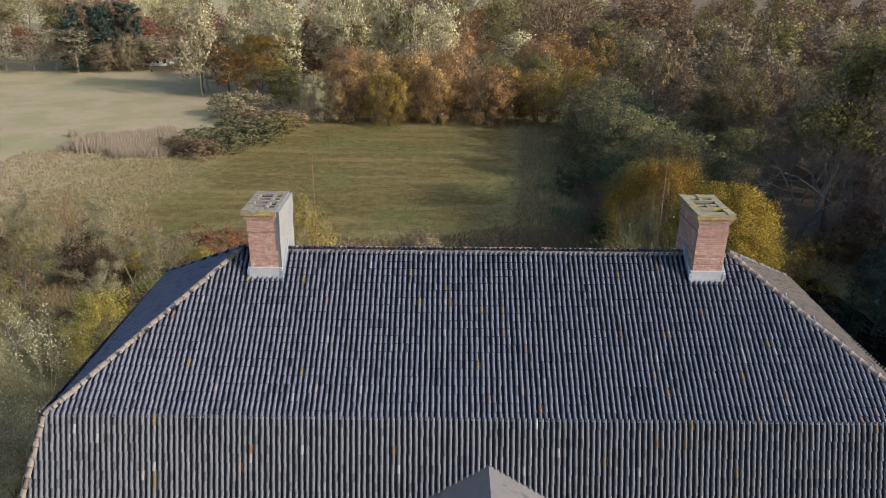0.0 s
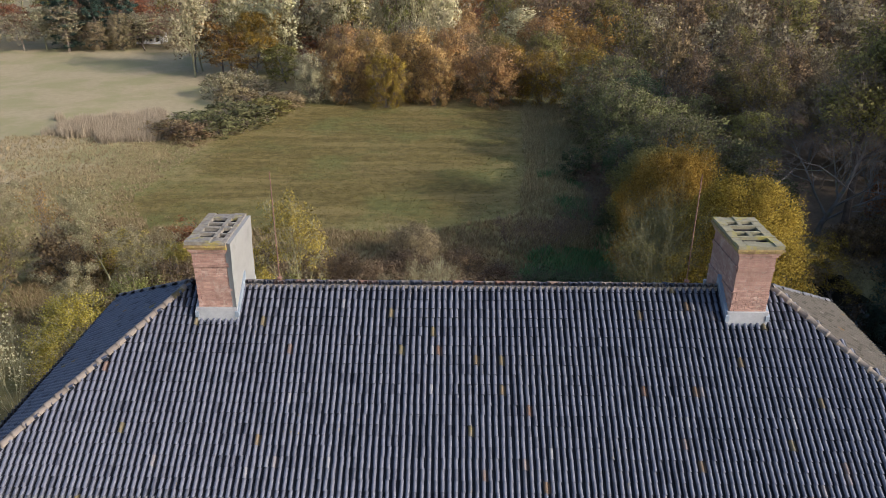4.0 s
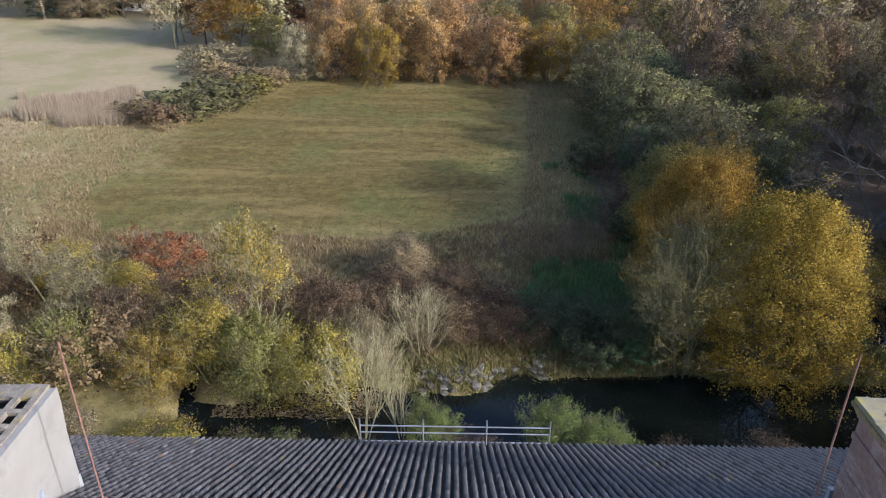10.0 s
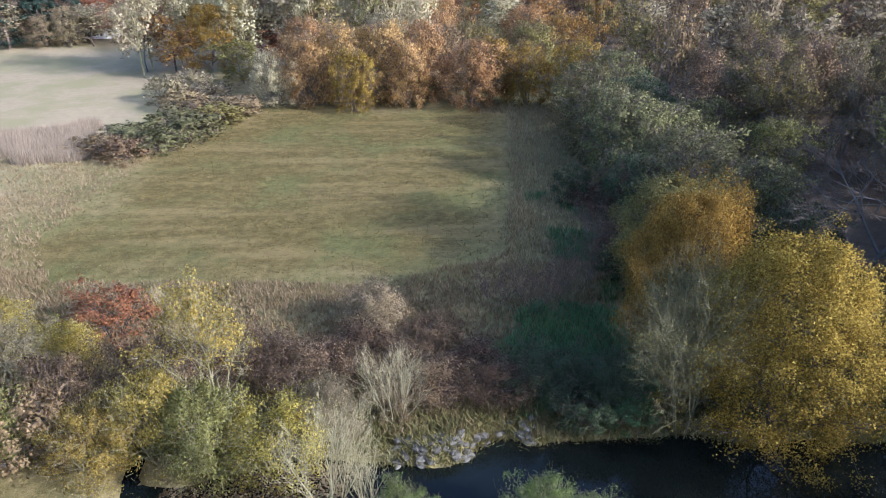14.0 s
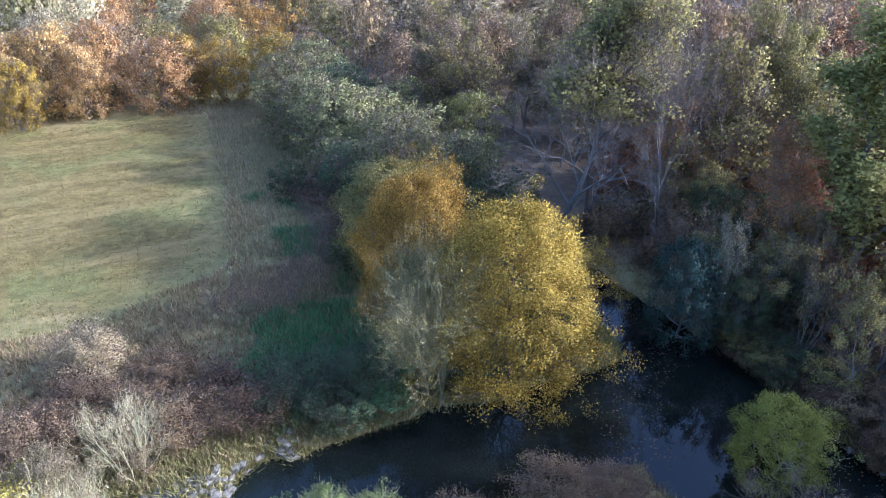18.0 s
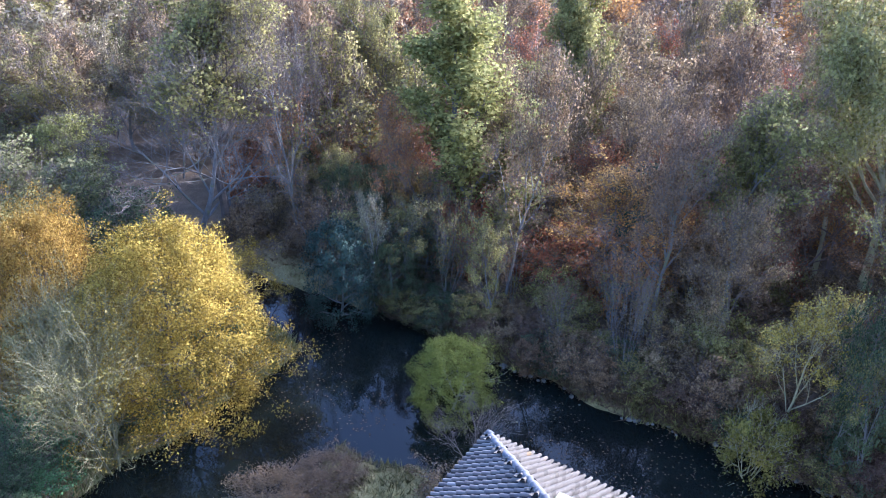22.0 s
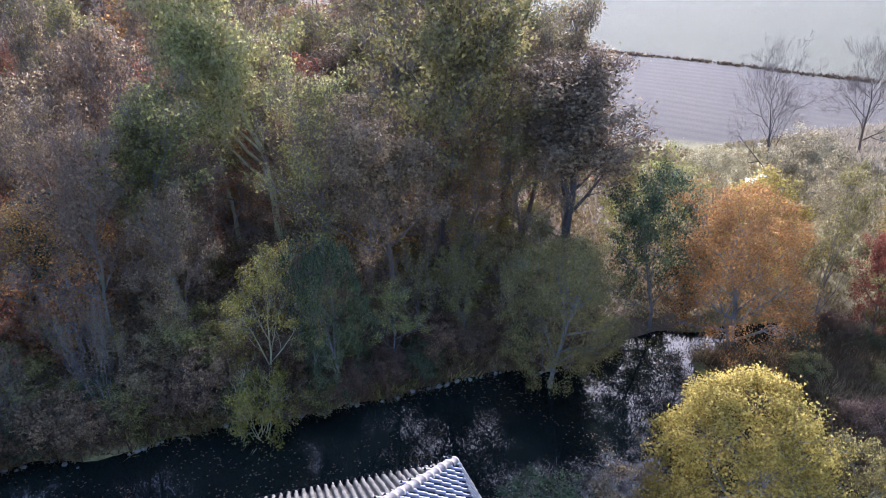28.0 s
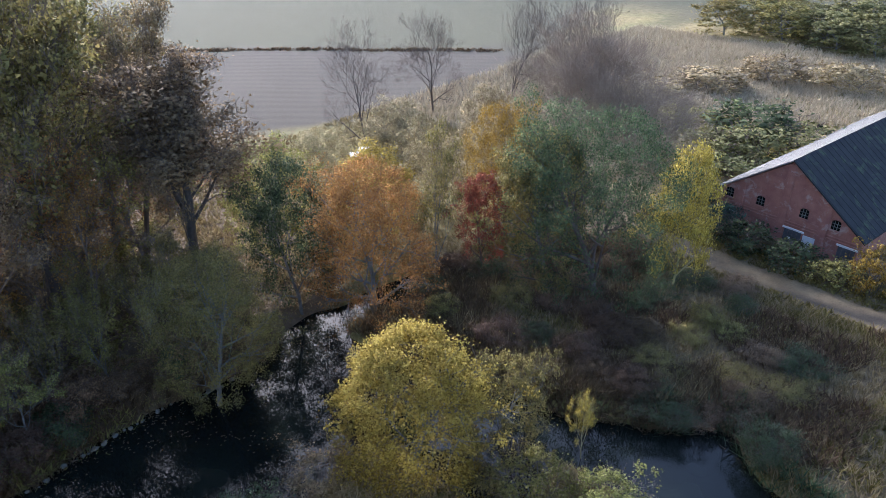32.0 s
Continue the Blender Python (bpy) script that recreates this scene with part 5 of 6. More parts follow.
tree("ash_tree", "thin", 39.8, -13.5, 16, 6.5, "olive", "grey", "slim grey-green tree by the creek", variant=2)
tree("alder_tree", "great", 26.3, -20.0, 17, 15, "green", "brown", "dense dark green alder", variant=0)
tree("alder_tree", "broad", 32, -20, 14, 9, "olive", "grey", "olive alder behind the reeds", variant=1)
tree("birch_tree", "broad", 21.8, -25.5, 14, 6, "yellow", "pale", "birch in yellow leaf near the barn", variant=2)
tree("oak_tree", "twiggy", 40.5, -39, 20.5, 22, None, "fawn", "wide bare brown-twigged tree", variant=2)
tree("oak_tree", "twiggy", 34, -36, 17.5, 15, None, "fawn", "brown bare-twigged tree behind the alders", variant=1)
for x, y, h, w, v in ((66, -30, 17, 11, 0), (71, -48, 15, 11, 1), (58, -49, 20, 12, 2), (52, -56, 20, 12, 0)):
    tree("ash_tree", "bare", x, y, h, w, None, "brown", "bare tree standing before the ploughed field", "bare field trees", variant=v)
for x, y, h, w, leaf in ((48, -14, 10, 9, "yellow"), (45, -2, 14, 8, "green"), (53, -5, 12, 9, "lime"), (52, -22, 12, 9, "straw"), (46, -29, 13, 8, "straw"), (58, -16, 9, 8, "straw")):
    tree("field_maple", "broad", x, y, h, w, leaf, "grey", "leafy tree between moat and field", "trees by the south-east field")

WOODS = [("wood", "olive", "grey", 13, 21, 9, 13), ("wood", "brown", "twig", 13, 21, 9, 13), ("wood", "brown", "twig", 15, 23, 9, 13), ("wood", "rust", "twig", 9, 15, 8, 12), ("wood", "orange", "twig", 10, 17, 8, 11), ("wood", "brown", "grey", 16, 24, 10, 13), ("wood", "rust", "twig", 12, 18, 8, 12), ("wood", "olive", "twig", 14, 21, 9, 12)]
thicket(130, 50, 118, 0, 112, WOODS, "woodland_tree", "autumn tree in the eastern wood", "eastern wood", 5.2)
thicket(60, 38, 120, 112, 200, [("wood", "brown", "grey", 14, 22, 9, 13), ("wood", "olive", "grey", 13, 20, 9, 13), ("wood", "straw", "grey", 15, 22, 9, 13)], "woodland_tree", "grey half-bare tree in the north-eastern wood", "north-eastern wood", 6.8)
thicket(64, 22, 150, 200, 320, [("wood", "brown", "grey", 15, 24, 11, 15), ("wood", "olive", "grey", 14, 22, 11, 15), ("wood", "brown", "twig", 15, 22, 11, 15)], "far_wood", "grey-brown trees far off in the north-east", "", 8.5, joined=True)
thicket(34, 46, 84, 100, 152, [("wood", "moss", "grey", 10, 16, 9, 12), ("wood", "olive", "grey", 11, 18, 9, 12), ("wood", "brown", "twig", 10, 17, 8, 11)], "woodland_tree", "grey-olive tree filling the wood's northern edge", "northern edge of the wood", 4.6)
thicket(34, 62, 104, -4, 34, [("wood", "brown", "twig", 14, 21, 9, 12), ("wood", "olive", "twig", 14, 22, 9, 12), ("wood", "rust", "twig", 9, 14, 8, 11), ("wood", "lime", "grey", 13, 19, 8, 11)], "woodland_tree", "autumn tree in the wood's southern part", "southern part of the wood", 4.8)
thicket(46, 52, 84, 16, 96, [("shrub", "orange", "twig", 5, 8, 7, 10), ("shrub", "rust", "twig", 5, 8, 7, 10), ("shrub", "brown", "twig", 5, 8, 7, 10), ("shrub", "rust", "twig", 6, 9, 7, 10)], "young_beech", "young beech in rust-red leaf under the wood", "young beeches of the wood", 4.6)
thicket(30, 43.5, 51, 4, 62, [("coppice", "olive", "grey", 7, 11, 4, 7), ("coppice", "olive", "pale", 7, 10, 4, 6), ("coppice", "brown", "grey", 7, 11, 4, 6), ("thin", "lime", "grey", 7, 10, 4, 6), ("thin", "olive", "grey", 7, 10, 4, 6), ("shrub", "olive", "brown", 3, 5, 4, 6), ("shrub", "brown", "brown", 3, 5, 4, 6)],
        "coppice_tree", "thin many-stemmed tree on the moat bank", "coppice on the east bank", 2.6)
thicket(30, 44, 60, 62, 84, [("thin", "olive", "grey", 7, 11, 5, 7), ("shrub", "brown", "brown", 3, 6, 5, 8), ("globe", "green", "grey", 6, 9, 5, 7), ("coppice", "brown", "grey", 7, 10, 5, 7)],
        "bank_tree", "small tree in the wood's edge", "wood edge by the inlet", 3.0)
thicket(24, 49, 64, 2, 62, [("shrub", "brown", "brown", 3, 5, 6, 9), ("shrub", "rust", "brown", 3, 5, 6, 9), ("coppice", "brown", "grey", 6, 9, 5, 8), ("shrub", "olive", "brown", 3, 5, 6, 8)],
        "undergrowth_bush", "undergrowth bush in the wood", "undergrowth of the wood", 4.5, "bush")
thicket(50, 42.6, 47, 2, 62, [("shrub", "brown", "brown", 1.6, 2.8, 3, 5), ("shrub", "olive", "brown", 1.6, 2.6, 3, 5), ("shrub", "green", "brown", 1.4, 2.4, 3, 5), ("shrub", "plum", "brown", 1.6, 2.6, 3, 5)], "bank_bush", "low tangled bush on the moat bank", "tangle along the east bank", 1.7, "bush")
thicket(14, 17, 34, 84, 112, [("shrub", "green", "brown", 3, 5, 6, 8), ("shrub", "plum", "brown", 3, 5, 6, 8)], "bramble_bush", "low bush under the willows", "bushes by the wood", 4, "bush")
# brambles and scrub: field edge, behind the barn
for x, y, h, w, leaf in ((-47, 128, 3.2, 8, "brown"), (-43, 133, 3.4, 9, "moss"), (-40, 140, 3.6, 10, "moss"), (-44, 143, 3.6, 10, "moss"), (-49, 136, 3.2, 9, "moss"), (-38, 148, 3.4, 9, "olive"), (-51, 131, 2.8, 8, "brown"), (-42, 152, 3.2, 9, "brown"), (-36, 155, 3.0, 9, "tan"), (-48, 158, 4, 9, "tan"), (-44, 164, 4, 9, "straw"), (-53, 165, 5, 9, "straw"), (-50, 172, 5, 9, "straw")):
    tree("bramble_bush", "shrub", x, y, h, w, leaf, "brown", "bramble thicket between the fields", "brambles between the fields", "bush")
for x, y, h, w, leaf in ((28, -62, 4.5, 12, "moss"), (24, -68, 4.5, 12, "moss"), (33, -60, 4.2, 11, "moss"), (31, -70, 5, 13, "green"), (22, -60, 3.5, 9, "olive"), (27, -55, 3, 8, "moss"), (35, -52, 3, 8, "olive"), (40, -68, 3, 11, "olive"), (50, -75, 3, 12, "tan"), (46, -90, 3, 12, "dry"), (40, -104, 4, 12, "dry"), (28, -106, 4, 12, "dry"), (62, -82, 4, 12, "tan"), (32, -50, 2.6, 6, "moss")):
    tree("scrub_bush", "shrub", x, y, h, w, leaf, "grey", "scrub bush behind the barn", "scrub behind the barn", "bush")
thicket(14, 30, 62, -150, -132, [("globe", "moss", "grey", 6, 9, 11, 15), ("globe", "olive", "grey", 6, 9, 11, 15)], "hedge_tree", "bushy tree of the far hedge", "far hedge", 7, "tree")
thicket(44, 8, 40, -30, -9, [("hazel", "bracken", "brown", 1.2, 2.2, 3, 5), ("hazel", "plum", "brown", 0.9, 1.7, 3, 5), ("hazel", "green", "brown", 1.0, 1.7, 3, 5), ("hazel", "olive", "brown", 0.8, 1.5, 3, 5)], "bracken_bush", "low brown bracken and bramble scrub towards the barn", "scrub on the rough ground", 2.4, "bush")
thicket(80, 210, 330, -10, 240, [("wood", "brown", "grey", 24, 32, 14, 18), ("wood", "olive", "grey", 24, 32, 14, 18)], "far_wood", "tall trees at the far side of the eastern wood", "", 10, joined=True)
thicket(90, 116, 215, -12, 150, WOODS, "far_wood", "autumn trees deep in the eastern wood", "", 8.0, joined=True)


# ---- the barn ----
BARN_BRICK = surface("barn_brick", (0.24, 0.10, 0.075), (0.38, 0.18, 0.13), 1.2, 18, 0.9, 0.4, stain=(0.42, 0.30, 0.25), stain_scale=0.8)
# One roof in two tones: sunlight and shade are part of the slope colours.
BARN_ROOF_SHADED = surface("barn_roof_shaded", (0.014, 0.015, 0.016), (0.032, 0.034, 0.034), 0.6, 14, 0.95, 0.4, stain=(0.06, 0.075, 0.04), stain_scale=0.5)
BARN_ROOF_SUNLIT = surface("barn_roof_sunlit", (0.16, 0.157, 0.147), (0.235, 0.23, 0.217), 0.8, 16, 0.75, 0.3, stain=(0.21, 0.203, 0.186))
DOOR_WOOD = surface("grey_door_wood", (0.05, 0.05, 0.055), (0.12, 0.12, 0.12), 3, 40, 0.8, 0.4)
STONE = surface("grey_stone", (0.10, 0.094, 0.075), (0.20, 0.188, 0.15), 3, 40, 0.9, 0.5, random=0.35)
WHITE_PAINT = surface("white_paint", (0.62, 0.62, 0.60), (0.78, 0.78, 0.76), 2, 40, 0.6, 0.1)
GLASS_DARK, _nt, _b = bare("dark_window_glass", 0.08)
_b.inputs["Base Color"].default_value = (0.01, 0.012, 0.014, 1)

BARN_AT = Matrix.Translation((18.44, -42.76, 1.0)) @ Matrix.Rotation(math.atan2(2.8, -16.7) - math.pi, 4, "Z")
# in its own axes the gable faces +y, x runs along it, the long side goes to -y
barn = tagged(new("barn"), "red brick barn with dark patched roof and arched windows", "barn")
barn.matrix_basis = BARN_AT
BW, BE, BH, BL = 7.75, 2.6, 8.15, 38.0


def gable_wall(y, thick):
    bm = bmesh.new()
    prof = [(-BW, 0), (BW, 0), (BW, BE), (0, BH), (-BW, BE)]
    a = [bm.verts.new((x, y, z - (0.9 if z == 0 else 0))) for x, z in prof]
    b = [bm.verts.new((x, y - thick, z - (0.9 if z == 0 else 0))) for x, z in prof]
    bm.faces.new(a)
    bm.faces.new(b[::-1])
    for i in range(5):
        bm.faces.new((a[i], b[i], b[(i + 1) % 5], a[(i + 1) % 5]))
    bmesh.ops.recalc_face_normals(bm, faces=bm.faces[:])
    return bm


part("gable_wall", gable_wall(0, 0.4), BARN_BRICK, barn)
part("gable_wall", gable_wall(-BL + 0.4, 0.4), BARN_BRICK, barn)
part("side_wall", boxed(-BW, -BL + 0.4, -0.9, -BW + 0.4, -0.4, BE), BARN_BRICK, barn)
part("side_wall", boxed(BW - 0.4, -BL + 0.4, -0.9, BW, -0.4, BE), BARN_BRICK, barn)
for sgn, mat_, lab in ((1, BARN_ROOF_SUNLIT, "sheet roof slope with sunlight in its pale colour"), (-1, BARN_ROOF_SHADED, "mossy roof slope with shade in its dark colour")):
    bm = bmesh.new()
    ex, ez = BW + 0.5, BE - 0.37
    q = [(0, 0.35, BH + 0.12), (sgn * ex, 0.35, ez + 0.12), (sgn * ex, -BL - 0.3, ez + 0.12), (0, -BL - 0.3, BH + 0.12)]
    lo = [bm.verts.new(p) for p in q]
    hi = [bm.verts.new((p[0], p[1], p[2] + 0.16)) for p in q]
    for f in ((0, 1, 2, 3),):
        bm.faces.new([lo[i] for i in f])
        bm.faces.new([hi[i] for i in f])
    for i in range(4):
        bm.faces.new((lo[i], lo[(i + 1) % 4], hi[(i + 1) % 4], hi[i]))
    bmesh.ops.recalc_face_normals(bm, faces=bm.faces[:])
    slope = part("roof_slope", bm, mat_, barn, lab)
    # standing ribs of the roof sheets
    for k in range(38):
        y = 0.2 - k * 1.0
        me = quads_mesh("roof_rib", tubes([(0.0, y, BH + 0.29, sgn * ex, y, ez + 0.29, 0.03, 0.03)], 4))
        place("roof_rib", me, mat_, slope)
for x in (-4.2, 0.0, 4.7):
    top = BH - abs(x) / BW * (BH - BE) - 0.25
    part("pilaster", boxed(x - 0.4, 0.0, -0.9, x + 0.4, 0.12, top, 0.02), BARN_BRICK, barn)
for x0, x1 in ((-7.7, -4.62), (-3.78, -0.42), (0.42, 4.28), (5.12, 7.7)):
    for z in (1.62, 1.92):
        part("brick_band", boxed(x0, 0.0, z, x1, 0.09, z + 0.12, 0.02), BARN_BRICK, barn)


def barn_window(x, z, w, h):
    """A small arched window: dark pane, frame bars, sill and a brick arch."""
    win = new("window")
    win.parent = barn
    win.matrix_basis = pose(x, 0.02, z)
    bm = bmesh.new()
    pts = [(-w / 2, 0), (w / 2, 0), (w / 2, h * 0.8)] + [(w / 2 * math.cos(a), h * 0.8 + 0.2 * h * math.sin(a)) for a in (0.6, 1.2, 1.57, 1.94, 2.54)] + [(-w / 2, h * 0.8)]
    f0 = [bm.verts.new((px, 0.0, pz)) for px, pz in pts]
    f1 = [bm.verts.new((px, 0.02, pz)) for px, pz in pts]
    bm.faces.new(f0)
    bm.faces.new(f1[::-1])
    for i in range(len(pts)):
        bm.faces.new((f0[i], f1[i], f1[(i + 1) % len(pts)], f0[(i + 1) % len(pts)]))
    bmesh.ops.recalc_face_normals(bm, faces=bm.faces[:])
    part("pane", bm, GLASS_DARK, win)
    for k in (-1, 1):
        part("glazing_bar", boxed(k * w / 6 - 0.025, 0.022, 0.03, k * w / 6 + 0.025, 0.06, h * 0.95), STONE, win)
    for k in (0.33, 0.64):
        part("glazing_bar", boxed(-w / 2 + 0.03, 0.024, h * k - 0.025, w / 2 - 0.03, 0.055, h * k + 0.025), STONE, win)
    part("sill", boxed(-w / 2 - 0.1, 0.0, -0.16, w / 2 + 0.1, 0.14, -0.02, 0.01), BARN_BRICK, win)
    part("arch", boxed(-w / 2 - 0.08, 0.0, h + 0.02, w / 2 + 0.08, 0.08, h + 0.2, 0.03), BARN_BRICK, win)


for x, z in ((5.9, 2.5), (2.45, 2.62), (-2.1, 2.85), (-5.25, 2.75)):
    barn_window(x, z, 0.85, 1.0)
for x, z, w in ((-1.45, 1.25, 1.75), (6.05, 0.95, 1.8), (-6.75, 1.35, 1.6)):
    door = new("door")
    door.parent = barn
    door.matrix_basis = pose(x, 0.02, z - 2.12)
    for k in range(4):
        part("board", boxed(-w / 2 + k * w / 4 + 0.01, 0, 0, -w / 2 + (k + 1) * w / 4 - 0.01, 0.05, 2.1, 0.008), DOOR_WOOD, door)
    part("lintel", boxed(-w / 2 - 0.2, 0.0, 2.12, w / 2 + 0.2, 0.12, 2.3, 0.01), WHITE_PAINT, door)
part("notice", boxed(-1.35, 0.08, 0.15, -1.05, 0.10, 0.4), WHITE_PAINT, barn)
part("wall_patch", boxed(-3.7, 0.0, -0.9, -2.5, 0.03, 1.1), WHITE_PAINT, barn, "flaking patch of old whitewash")
for x, y, h, w, leaf in ((24.0, -40.5, 3.2, 6, "dark"), (20.5, -39.5, 2.6, 6, "green"), (15.5, -38.5, 2.2, 6, "green"), (11, -38, 2.0, 5, "olive"), (26.5, -42.5, 4.6, 5, "dark"), (8.5, -38, 4.5, 5, "gold")):
    tree("ivy_bush", "shrub", x, y, h, w, leaf, "brown", "overgrown bush against the barn wall", "bushes at the barn", "bush")

# ---- far house among the trees ----
far_house = tagged(new("cottage"), "small white cottage with red roof among far trees", "house")
far_house.matrix_basis = pose(-101, 246, 1.2, 0, 0, 8)
part("wall", boxed(-5, -3, -0.5, 5, 3, 3.4), WHITE_PAINT, far_house)
for sgn in (-1, 1):
    bm = bmesh.new()
    q = [(-5.3, 0, 7.0), (5.3, 0, 7.0), (5.3, sgn * 3.5, 3.1), (-5.3, sgn * 3.5, 3.1)]
    lo = [bm.verts.new(p) for p in q]
    hi = [bm.verts.new((p[0], p[1], p[2] + 0.2)) for p in q]
    bm.faces.new(lo)
    bm.faces.new(hi)
    for i in range(4):
        bm.faces.new((lo[i], lo[(i + 1) % 4], hi[(i + 1) % 4], hi[i]))
    bmesh.ops.recalc_face_normals(bm, faces=bm.faces[:])
    part("roof", bm, BARN_BRICK, far_house)
for x in (-3.4, -1.1, 1.1, 3.4):
    part("window", boxed(x - 0.5, -3.05, 1.2, x + 0.5, -2.98, 2.5), GLASS_DARK, far_house)

# ---- parked car by the far field ----
car = tagged(new("car"), "small white parked car beyond the trees", "car")
car.matrix_basis = pose(65.5, -29.0, ground_z(65.5, -29.0), 0, 0, 60)
bm = boxed(-2.0, -0.85, 0.35, 2.0, 0.85, 0.95, 0.12)
part("body", bm, WHITE_PAINT, car)
bm = boxed(-1.2, -0.75, 0.95, 1.0, 0.75, 1.5, 0.25)
part("cabin", bm, GLASS_DARK, car)
part("roof_panel", boxed(-0.9, -0.62, 1.48, 0.75, 0.62, 1.54, 0.02), WHITE_PAINT, car)
for x in (-1.25, 1.25):
    for y in (-0.8, 0.8):
        bm = bmesh.new()
        bmesh.ops.create_cone(bm, cap_ends=True, segments=16, radius1=0.32, radius2=0.32, depth=0.2, matrix=Matrix.Translation((x, y, 0.32)) @ Matrix.Rotation(radians(90), 4, "X"))
        part("wheel", bm, SOOT_SHADE_BLACK, car)

# ---- stones of the moat banks ----
stone_rng = random.Random(3)


def stone_mesh(seed):
    rng = random.Random(seed)
    bm = bmesh.new()
    bmesh.ops.create_icosphere(bm, subdivisions=1, radius=0.5)
    for v in bm.verts:
        v.co *= rng.uniform(0.75, 1.15)
        v.co.z *= 0.6
    me = bpy.data.meshes.new("stone")
    bm.to_mesh(me)
    bm.free()
    me.materials.append(STONE)
    return me


stone_meshes = [stone_mesh(i) for i in range(5)]
bank = tagged(new("stone_bank"), "crumbling revetment of pale grey stones", "stone bank")
for i in range(110):
    x = stone_rng.uniform(-2.5, 8.0)
    y = 64.4 + 0.08 * (min(x, 10) - 10) + 1.5 * min(max((x - 2) / 4, 0), 1) + stone_rng.uniform(-0.2, 1.5) + 0.2
    o = new("stone", stone_rng.choice(stone_meshes))
    o.parent = bank
    o.matrix_basis = Matrix.LocRotScale((x, y, ground_z(x, y) + 0.02), Euler((stone_rng.uniform(-0.3, 0.3), stone_rng.uniform(-0.3, 0.3), stone_rng.uniform(0, 6.3))), Vector((1.3, 1, 1)) * stone_rng.uniform(0.35, 0.9))
edging = tagged(new("bank_edging"), "low line of grey edging stones along the moat", "edging")
for i in range(96):
    y = 3 + stone_rng.uniform(0, 48)
    x = 42.6 + 0.8 * float(wave(42.9, y, 3.1)) + 0.4 * float(wave(42.9, y, 1.2, 1.0)) + stone_rng.uniform(-0.15, 0.3)
    o = new("stone", stone_rng.choice(stone_meshes))
    o.parent = edging
    o.matrix_basis = Matrix.LocRotScale((x, y, 0.14), Euler((0, 0, stone_rng.uniform(0, 6.3))), Vector((0.7, 0.7, 0.8)) * stone_rng.uniform(0.25, 0.7))

# ---- grass, reeds, nettles and fallen leaves ----
grass_rng = np.random.default_rng(9)


def blades(name, material, count, area, tall, wide, lean, label, keep=None, each=3):
    """Tufts of blades strewn over an area, as one sheet of stuff."""
    x0, x1, y0, y1 = area
    x, y = grass_rng.uniform(x0, x1, count), grass_rng.uniform(y0, y1, count)
    ok = moat(x, y) < 0.3
    ok &= ~((np.abs(x) < 17.5) & (y > 17) & (y < 40))
    if keep is not None:
        ok &= keep(x, y)
    x, y = np.repeat(x[ok], each), np.repeat(y[ok], each)
    n = len(x)
    x, y = x + grass_rng.normal(0, wide * 1.5, n), y + grass_rng.normal(0, wide * 1.5, n)
    base = np.stack([x, y, height_at(x, y) - 0.03], -1)
    a = grass_rng.uniform(0, 6.283, n)
    side = np.stack([np.cos(a), np.sin(a), 0 * a], -1) * wide * grass_rng.uniform(0.5, 1.2, (n, 1))
    tip = base + np.stack([grass_rng.normal(0, lean, n), grass_rng.normal(0, lean, n), tall * grass_rng.uniform(0.5, 1.3, n)], -1)
    ob = place(name, tris_mesh(name, np.stack([base - side, base + side, tip], 1)), material, kind="stuff")
    return tagged(ob, label, "grass")


def off_mown(x, y):
    return inside(MOWN, x, y, 2.5) < 0.4


def patchy(s, k, limit=0.0):
    return lambda x, y: wave(x, y, s, k) > limit


blades("bank_grass", LEAF["grass"], 9000, (-22, 36, 63.5, 69), 0.7, 0.07, 0.35, "long green-tan grass hanging over the north bank")
blades("dry_grass", LEAF["tan"], 16000, (-46, 20, 65, 92), 0.55, 0.07, 0.25, "tall dry tan grass along the moat", off_mown)
blades("dry_grass", LEAF["dry"], 9000, (-46, 26, 65, 92), 0.6, 0.07, 0.25, "pale dry grass by the meadow", lambda x, y: off_mown(x, y) & (wave(x, y, 4.0, 2.0) > 0.1))
blades("meadow_grass", LEAF["mown"], 14000, (-46, 14, 88, 158), 0.16, 0.06, 0.1, "short mown meadow grass", lambda x, y: ~off_mown(x, y))
blades("meadow_hay", LEAF["tan"], 4500, (-46, 14, 88, 158), 0.16, 0.08, 0.12, "cut hay on the mown meadow", lambda x, y: ~off_mown(x, y) & (wave(x * 0.2, y, 1.6, 1.0) > 0.15))
blades("dry_grass", LEAF["dry"], 10000, (8, 26, 84, 158), 0.7, 0.07, 0.25, "pale rough grass between meadow and wood", off_mown)
blades("rough_grass", LEAF["dry"], 14000, (-80, -36, 60, 130), 0.4, 0.08, 0.2, "rough straw-coloured grass west of the meadow", off_mown)
blades("tussock_grass", LEAF["dry"], 9000, (-48, 14, 80, 110), 0.5, 0.10, 0.25, "tussocks of dry grass at the meadow's edge", lambda x, y: off_mown(x, y) & (wave(x, y, 1.4, 0.6) > 0.3), 4)
blades("reeds", LEAF["reed"], 12000, (-78, -50, 124, 150), 1.7, 0.05, 0.25, "stand of pale dry reeds", lambda x, y: ((x + 64) / 13) ** 2 + ((y - 136) / 10) ** 2 < 0.9 + 0.7 * wave(x, y, 4.0) + 0.4 * wave(x, y, 1.7, 1.0), 4)
blades("nettles", LEAF["nettle"], 9000, (2, 20, 66, 90), 0.7, 0.10, 0.3, "dense green nettles on the bank", lambda x, y: np.hypot((x - 11.5) / 6.5, (y - 75) / 8) < 1 + 0.25 * wave(x, y, 2.0))
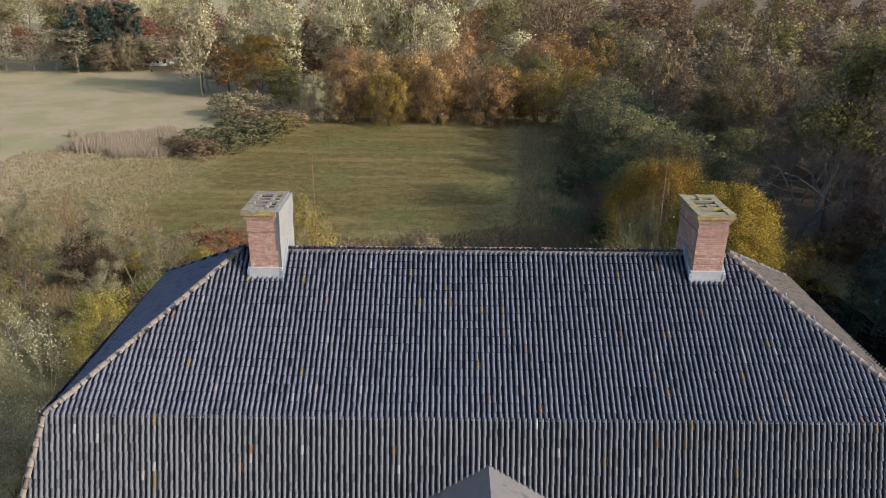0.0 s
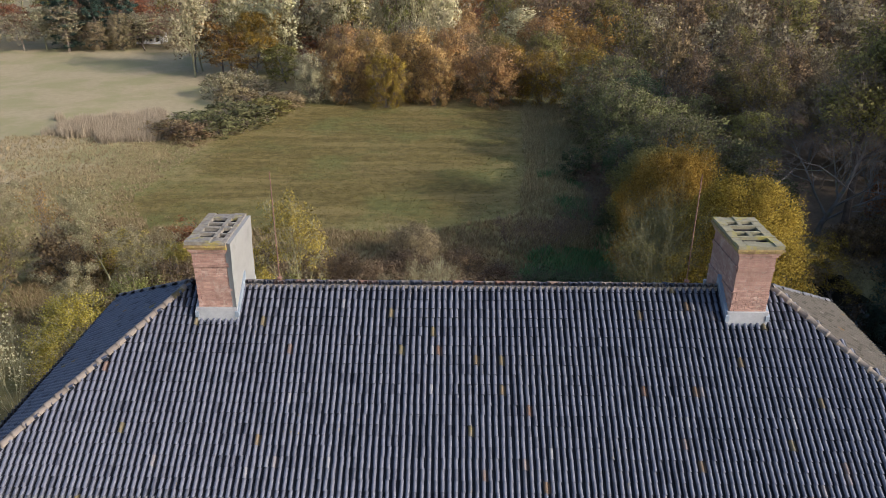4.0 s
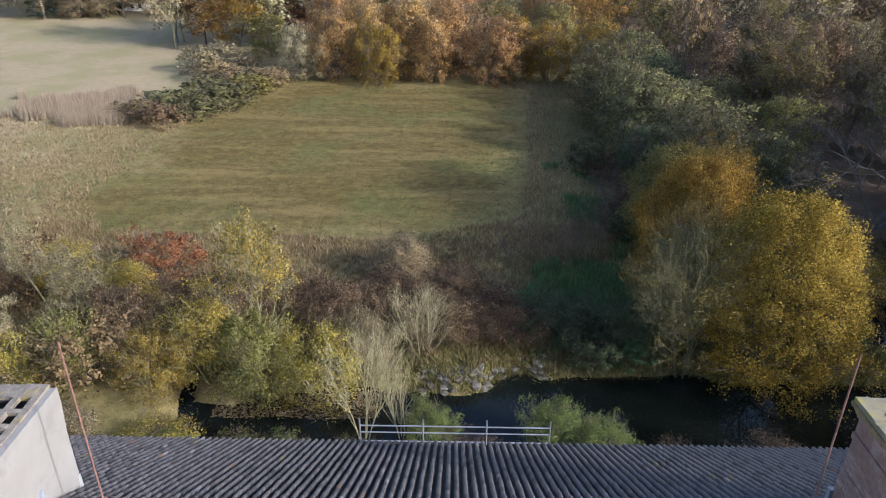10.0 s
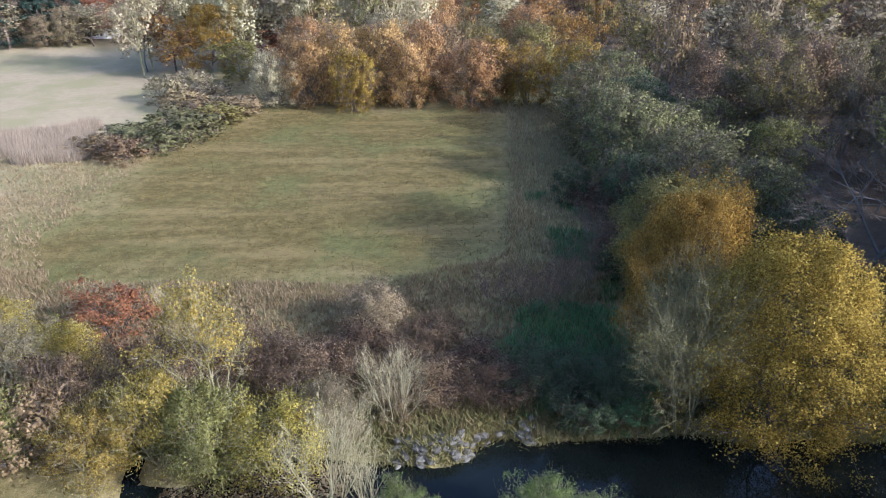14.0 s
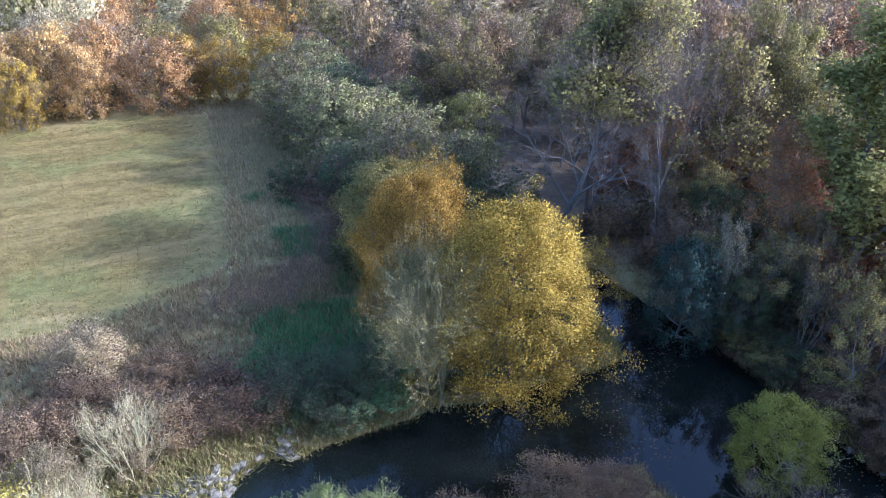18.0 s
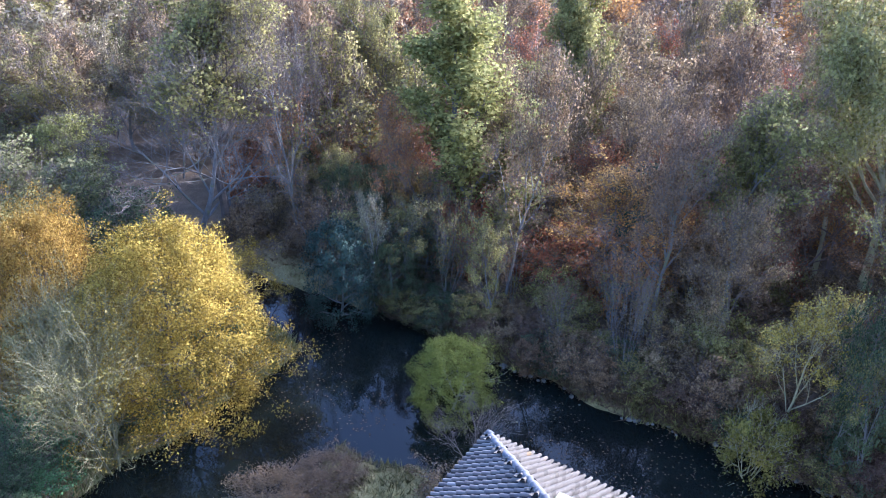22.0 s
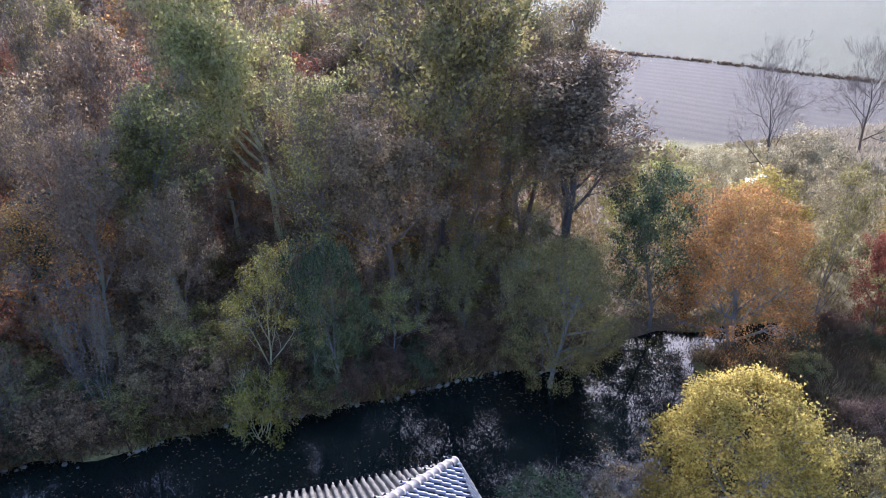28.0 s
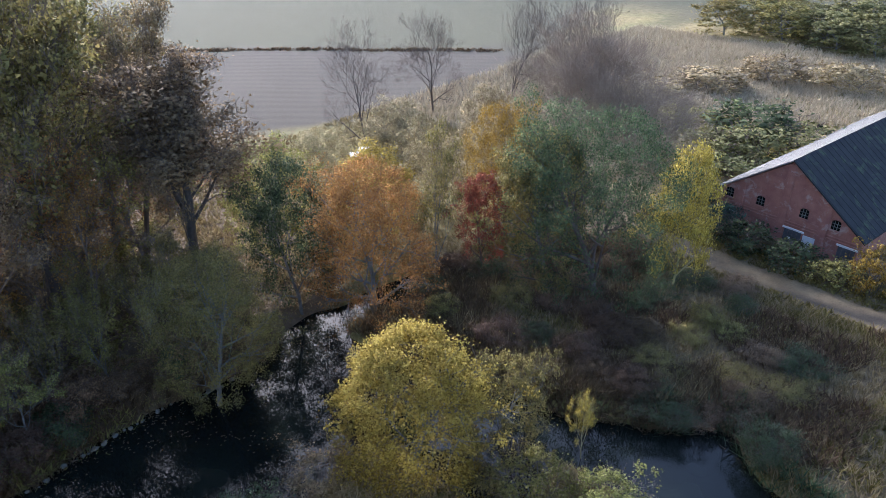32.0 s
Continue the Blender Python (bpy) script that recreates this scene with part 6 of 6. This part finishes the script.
blades("nettles", LEAF["nettle"], 3000, (12, 19, 82, 112), 0.7, 0.10, 0.3, "green nettles along the wood", patchy(3.0, 1.0, 0.1))
blades("rough_grass", LEAF["tan"], 12000, (-10, 40, -31, -8), 0.6, 0.07, 0.3, "rough tan grass south of the moat")
blades("rough_grass", LEAF["mown"], 12000, (-10, 40, -31, -8), 0.5, 0.07, 0.3, "rough green grass south of the moat", patchy(5.0, 0.5))
blades("reeds", LEAF["bracken"], 9000, (12, 40, -17, -3), 0.9, 0.07, 0.55, "brown reed bed at the moat corner", lambda x, y: (moat(x, y) > -6) & (x > 12.5), 4)
blades("reeds", LEAF["tan"], 2500, (12, 40, -17, -3), 1.1, 0.05, 0.5, "tan reeds at the moat corner", lambda x, y: (moat(x, y) > -6) & (wave(x, y, 2.0, 1.0) > 0.2), 4)
blades("sedge", LEAF["green"], 1800, (3, 16, -16, -5), 1.0, 0.06, 0.6, "green sedge leaning over the pond", lambda x, y: moat(x, y) > -1.6, 4)
blades("rough_grass", LEAF["tan"], 9000, (10, 31, -5, 14), 0.5, 0.07, 0.3, "tan grass on the house bank")
blades("rough_grass", LEAF["grass"], 12000, (-31, 30, 40, 56), 0.5, 0.07, 0.25, "long green grass behind the house")
blades("bank_tangle", LEAF["bracken"], 7000, (42.4, 47.5, 2, 64), 0.9, 0.09, 0.5, "brown dead fern and tangle on the moat bank")
blades("bank_tangle", LEAF["olive"], 4000, (42.2, 46, 2, 64), 0.8, 0.08, 0.5, "olive tangle hanging over the moat", patchy(3.0, 0.7))
blades("bracken", LEAF["bracken"], 10000, (4, 40, -31, -9), 0.8, 0.10, 0.5, "rust-brown bracken on the rough ground", patchy(3.0, 1.4, 0.05))
blades("rough_grass", LEAF["mown"], 6000, (0, 32, -41, -29), 0.4, 0.08, 0.3, "green verge along the barn track", lambda x, y: np.abs(y + 34 + 0.1 * (x - 13)) > 1.7)
blades("wood_litter", LEAF["brown"], 18000, (43, 75, -6, 90), 0.25, 0.12, 0.3, "brown fern and leaf litter of the wood")
blades("dry_grass", LEAF["reed"], 24000, (16, 80, -130, -45), 1.0, 0.13, 0.45, "pale dry grass behind the barn", lambda x, y: ~((x < 28) & (x > 2) & (y > -85)))


blades("hedge", LEAF["bracken"], 16000, (90, 160, -92, -30), 0.55, 0.25, 0.4, "low dark hedge between far fields", lambda x, y: np.abs((x - 139) * 0.65 - (y + 47) * 0.76) < 0.7 + 0.3 * wave(x, y, 6.0), 4)
blades("rough_grass", LEAF["tan"], 9000, (40, 80, -45, -2), 0.5, 0.1, 0.3, "rough tan grass before the ploughed field")


def flakes(name, material, count, area, size, label, keep):
    """Fallen leaves that float on the water."""
    x0, x1, y0, y1 = area
    x, y = grass_rng.uniform(x0, x1, count), grass_rng.uniform(y0, y1, count)
    ok = (moat(x, y) > -0.2) & keep(x, y)
    x, y = x[ok], y[ok]
    a = grass_rng.uniform(0, 6.283, len(x))
    c = np.stack([x, y, 0 * x + 0.012], -1)
    u = np.stack([np.cos(a), np.sin(a), 0 * a], -1) * size
    w = np.stack([-np.sin(a), np.cos(a), 0 * a], -1) * size
    return tagged(place(name, tris_mesh(name, np.stack([c - u, c + u * 0.7 - w * 0.7, c + u * 0.7 + w * 0.7], 1)), material, kind="stuff"), label, "leaves")


flakes("fallen_leaves", LEAF["bracken"], 5000, (28, 45, -5, 80), 0.09, "fallen brown leaves floating on the moat", lambda x, y: wave(x, y, 3.0, 0.4) > -0.1)
flakes("fallen_leaves", LEAF["tan"], 5000, (-18, -4, 58, 64), 0.10, "carpet of tan leaves floating by the bank", lambda x, y: (y > 60.5 + 0.15 * wave(x, y, 1.0)) & (x < -5.5))


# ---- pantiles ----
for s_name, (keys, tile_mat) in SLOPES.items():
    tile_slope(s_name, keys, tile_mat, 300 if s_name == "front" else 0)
part("ridge_bedding", boxed(-8.1, AY - 0.14, AZ - 0.06, 8.1, AY + 0.14, AZ + 0.125, 0.03), MORTAR, house, "weathered mortar under the ridge tiles")
ridge_tiles((-8.1, AY, AZ + 0.05), (8.1, AY, AZ + 0.05), RIDGE_TILE, "ridge_tile", 0.125, 0.36, 0.035)
for a_, b_ in (("fl", "al"), ("fr", "ar")):
    ridge_tiles(C[a_], C[b_], HIP_TILE, "hip_tile", 0.14, 0.38, 0.10)
for a_, b_ in (("bl", "al"), ("br", "ar")):
    ridge_tiles(C[a_], C[b_], TILE_GREY, "hip_tile", 0.11, 0.38, 0.12)
for a_, b_ in (("lfl", "fl"), ("lfr", "fr"), ("lbr", "br"), ("lbl", "bl")):
    ridge_tiles(C[a_], C[b_], HIP_TILE, "hip_tile", 0.15, 0.38, 0.11)
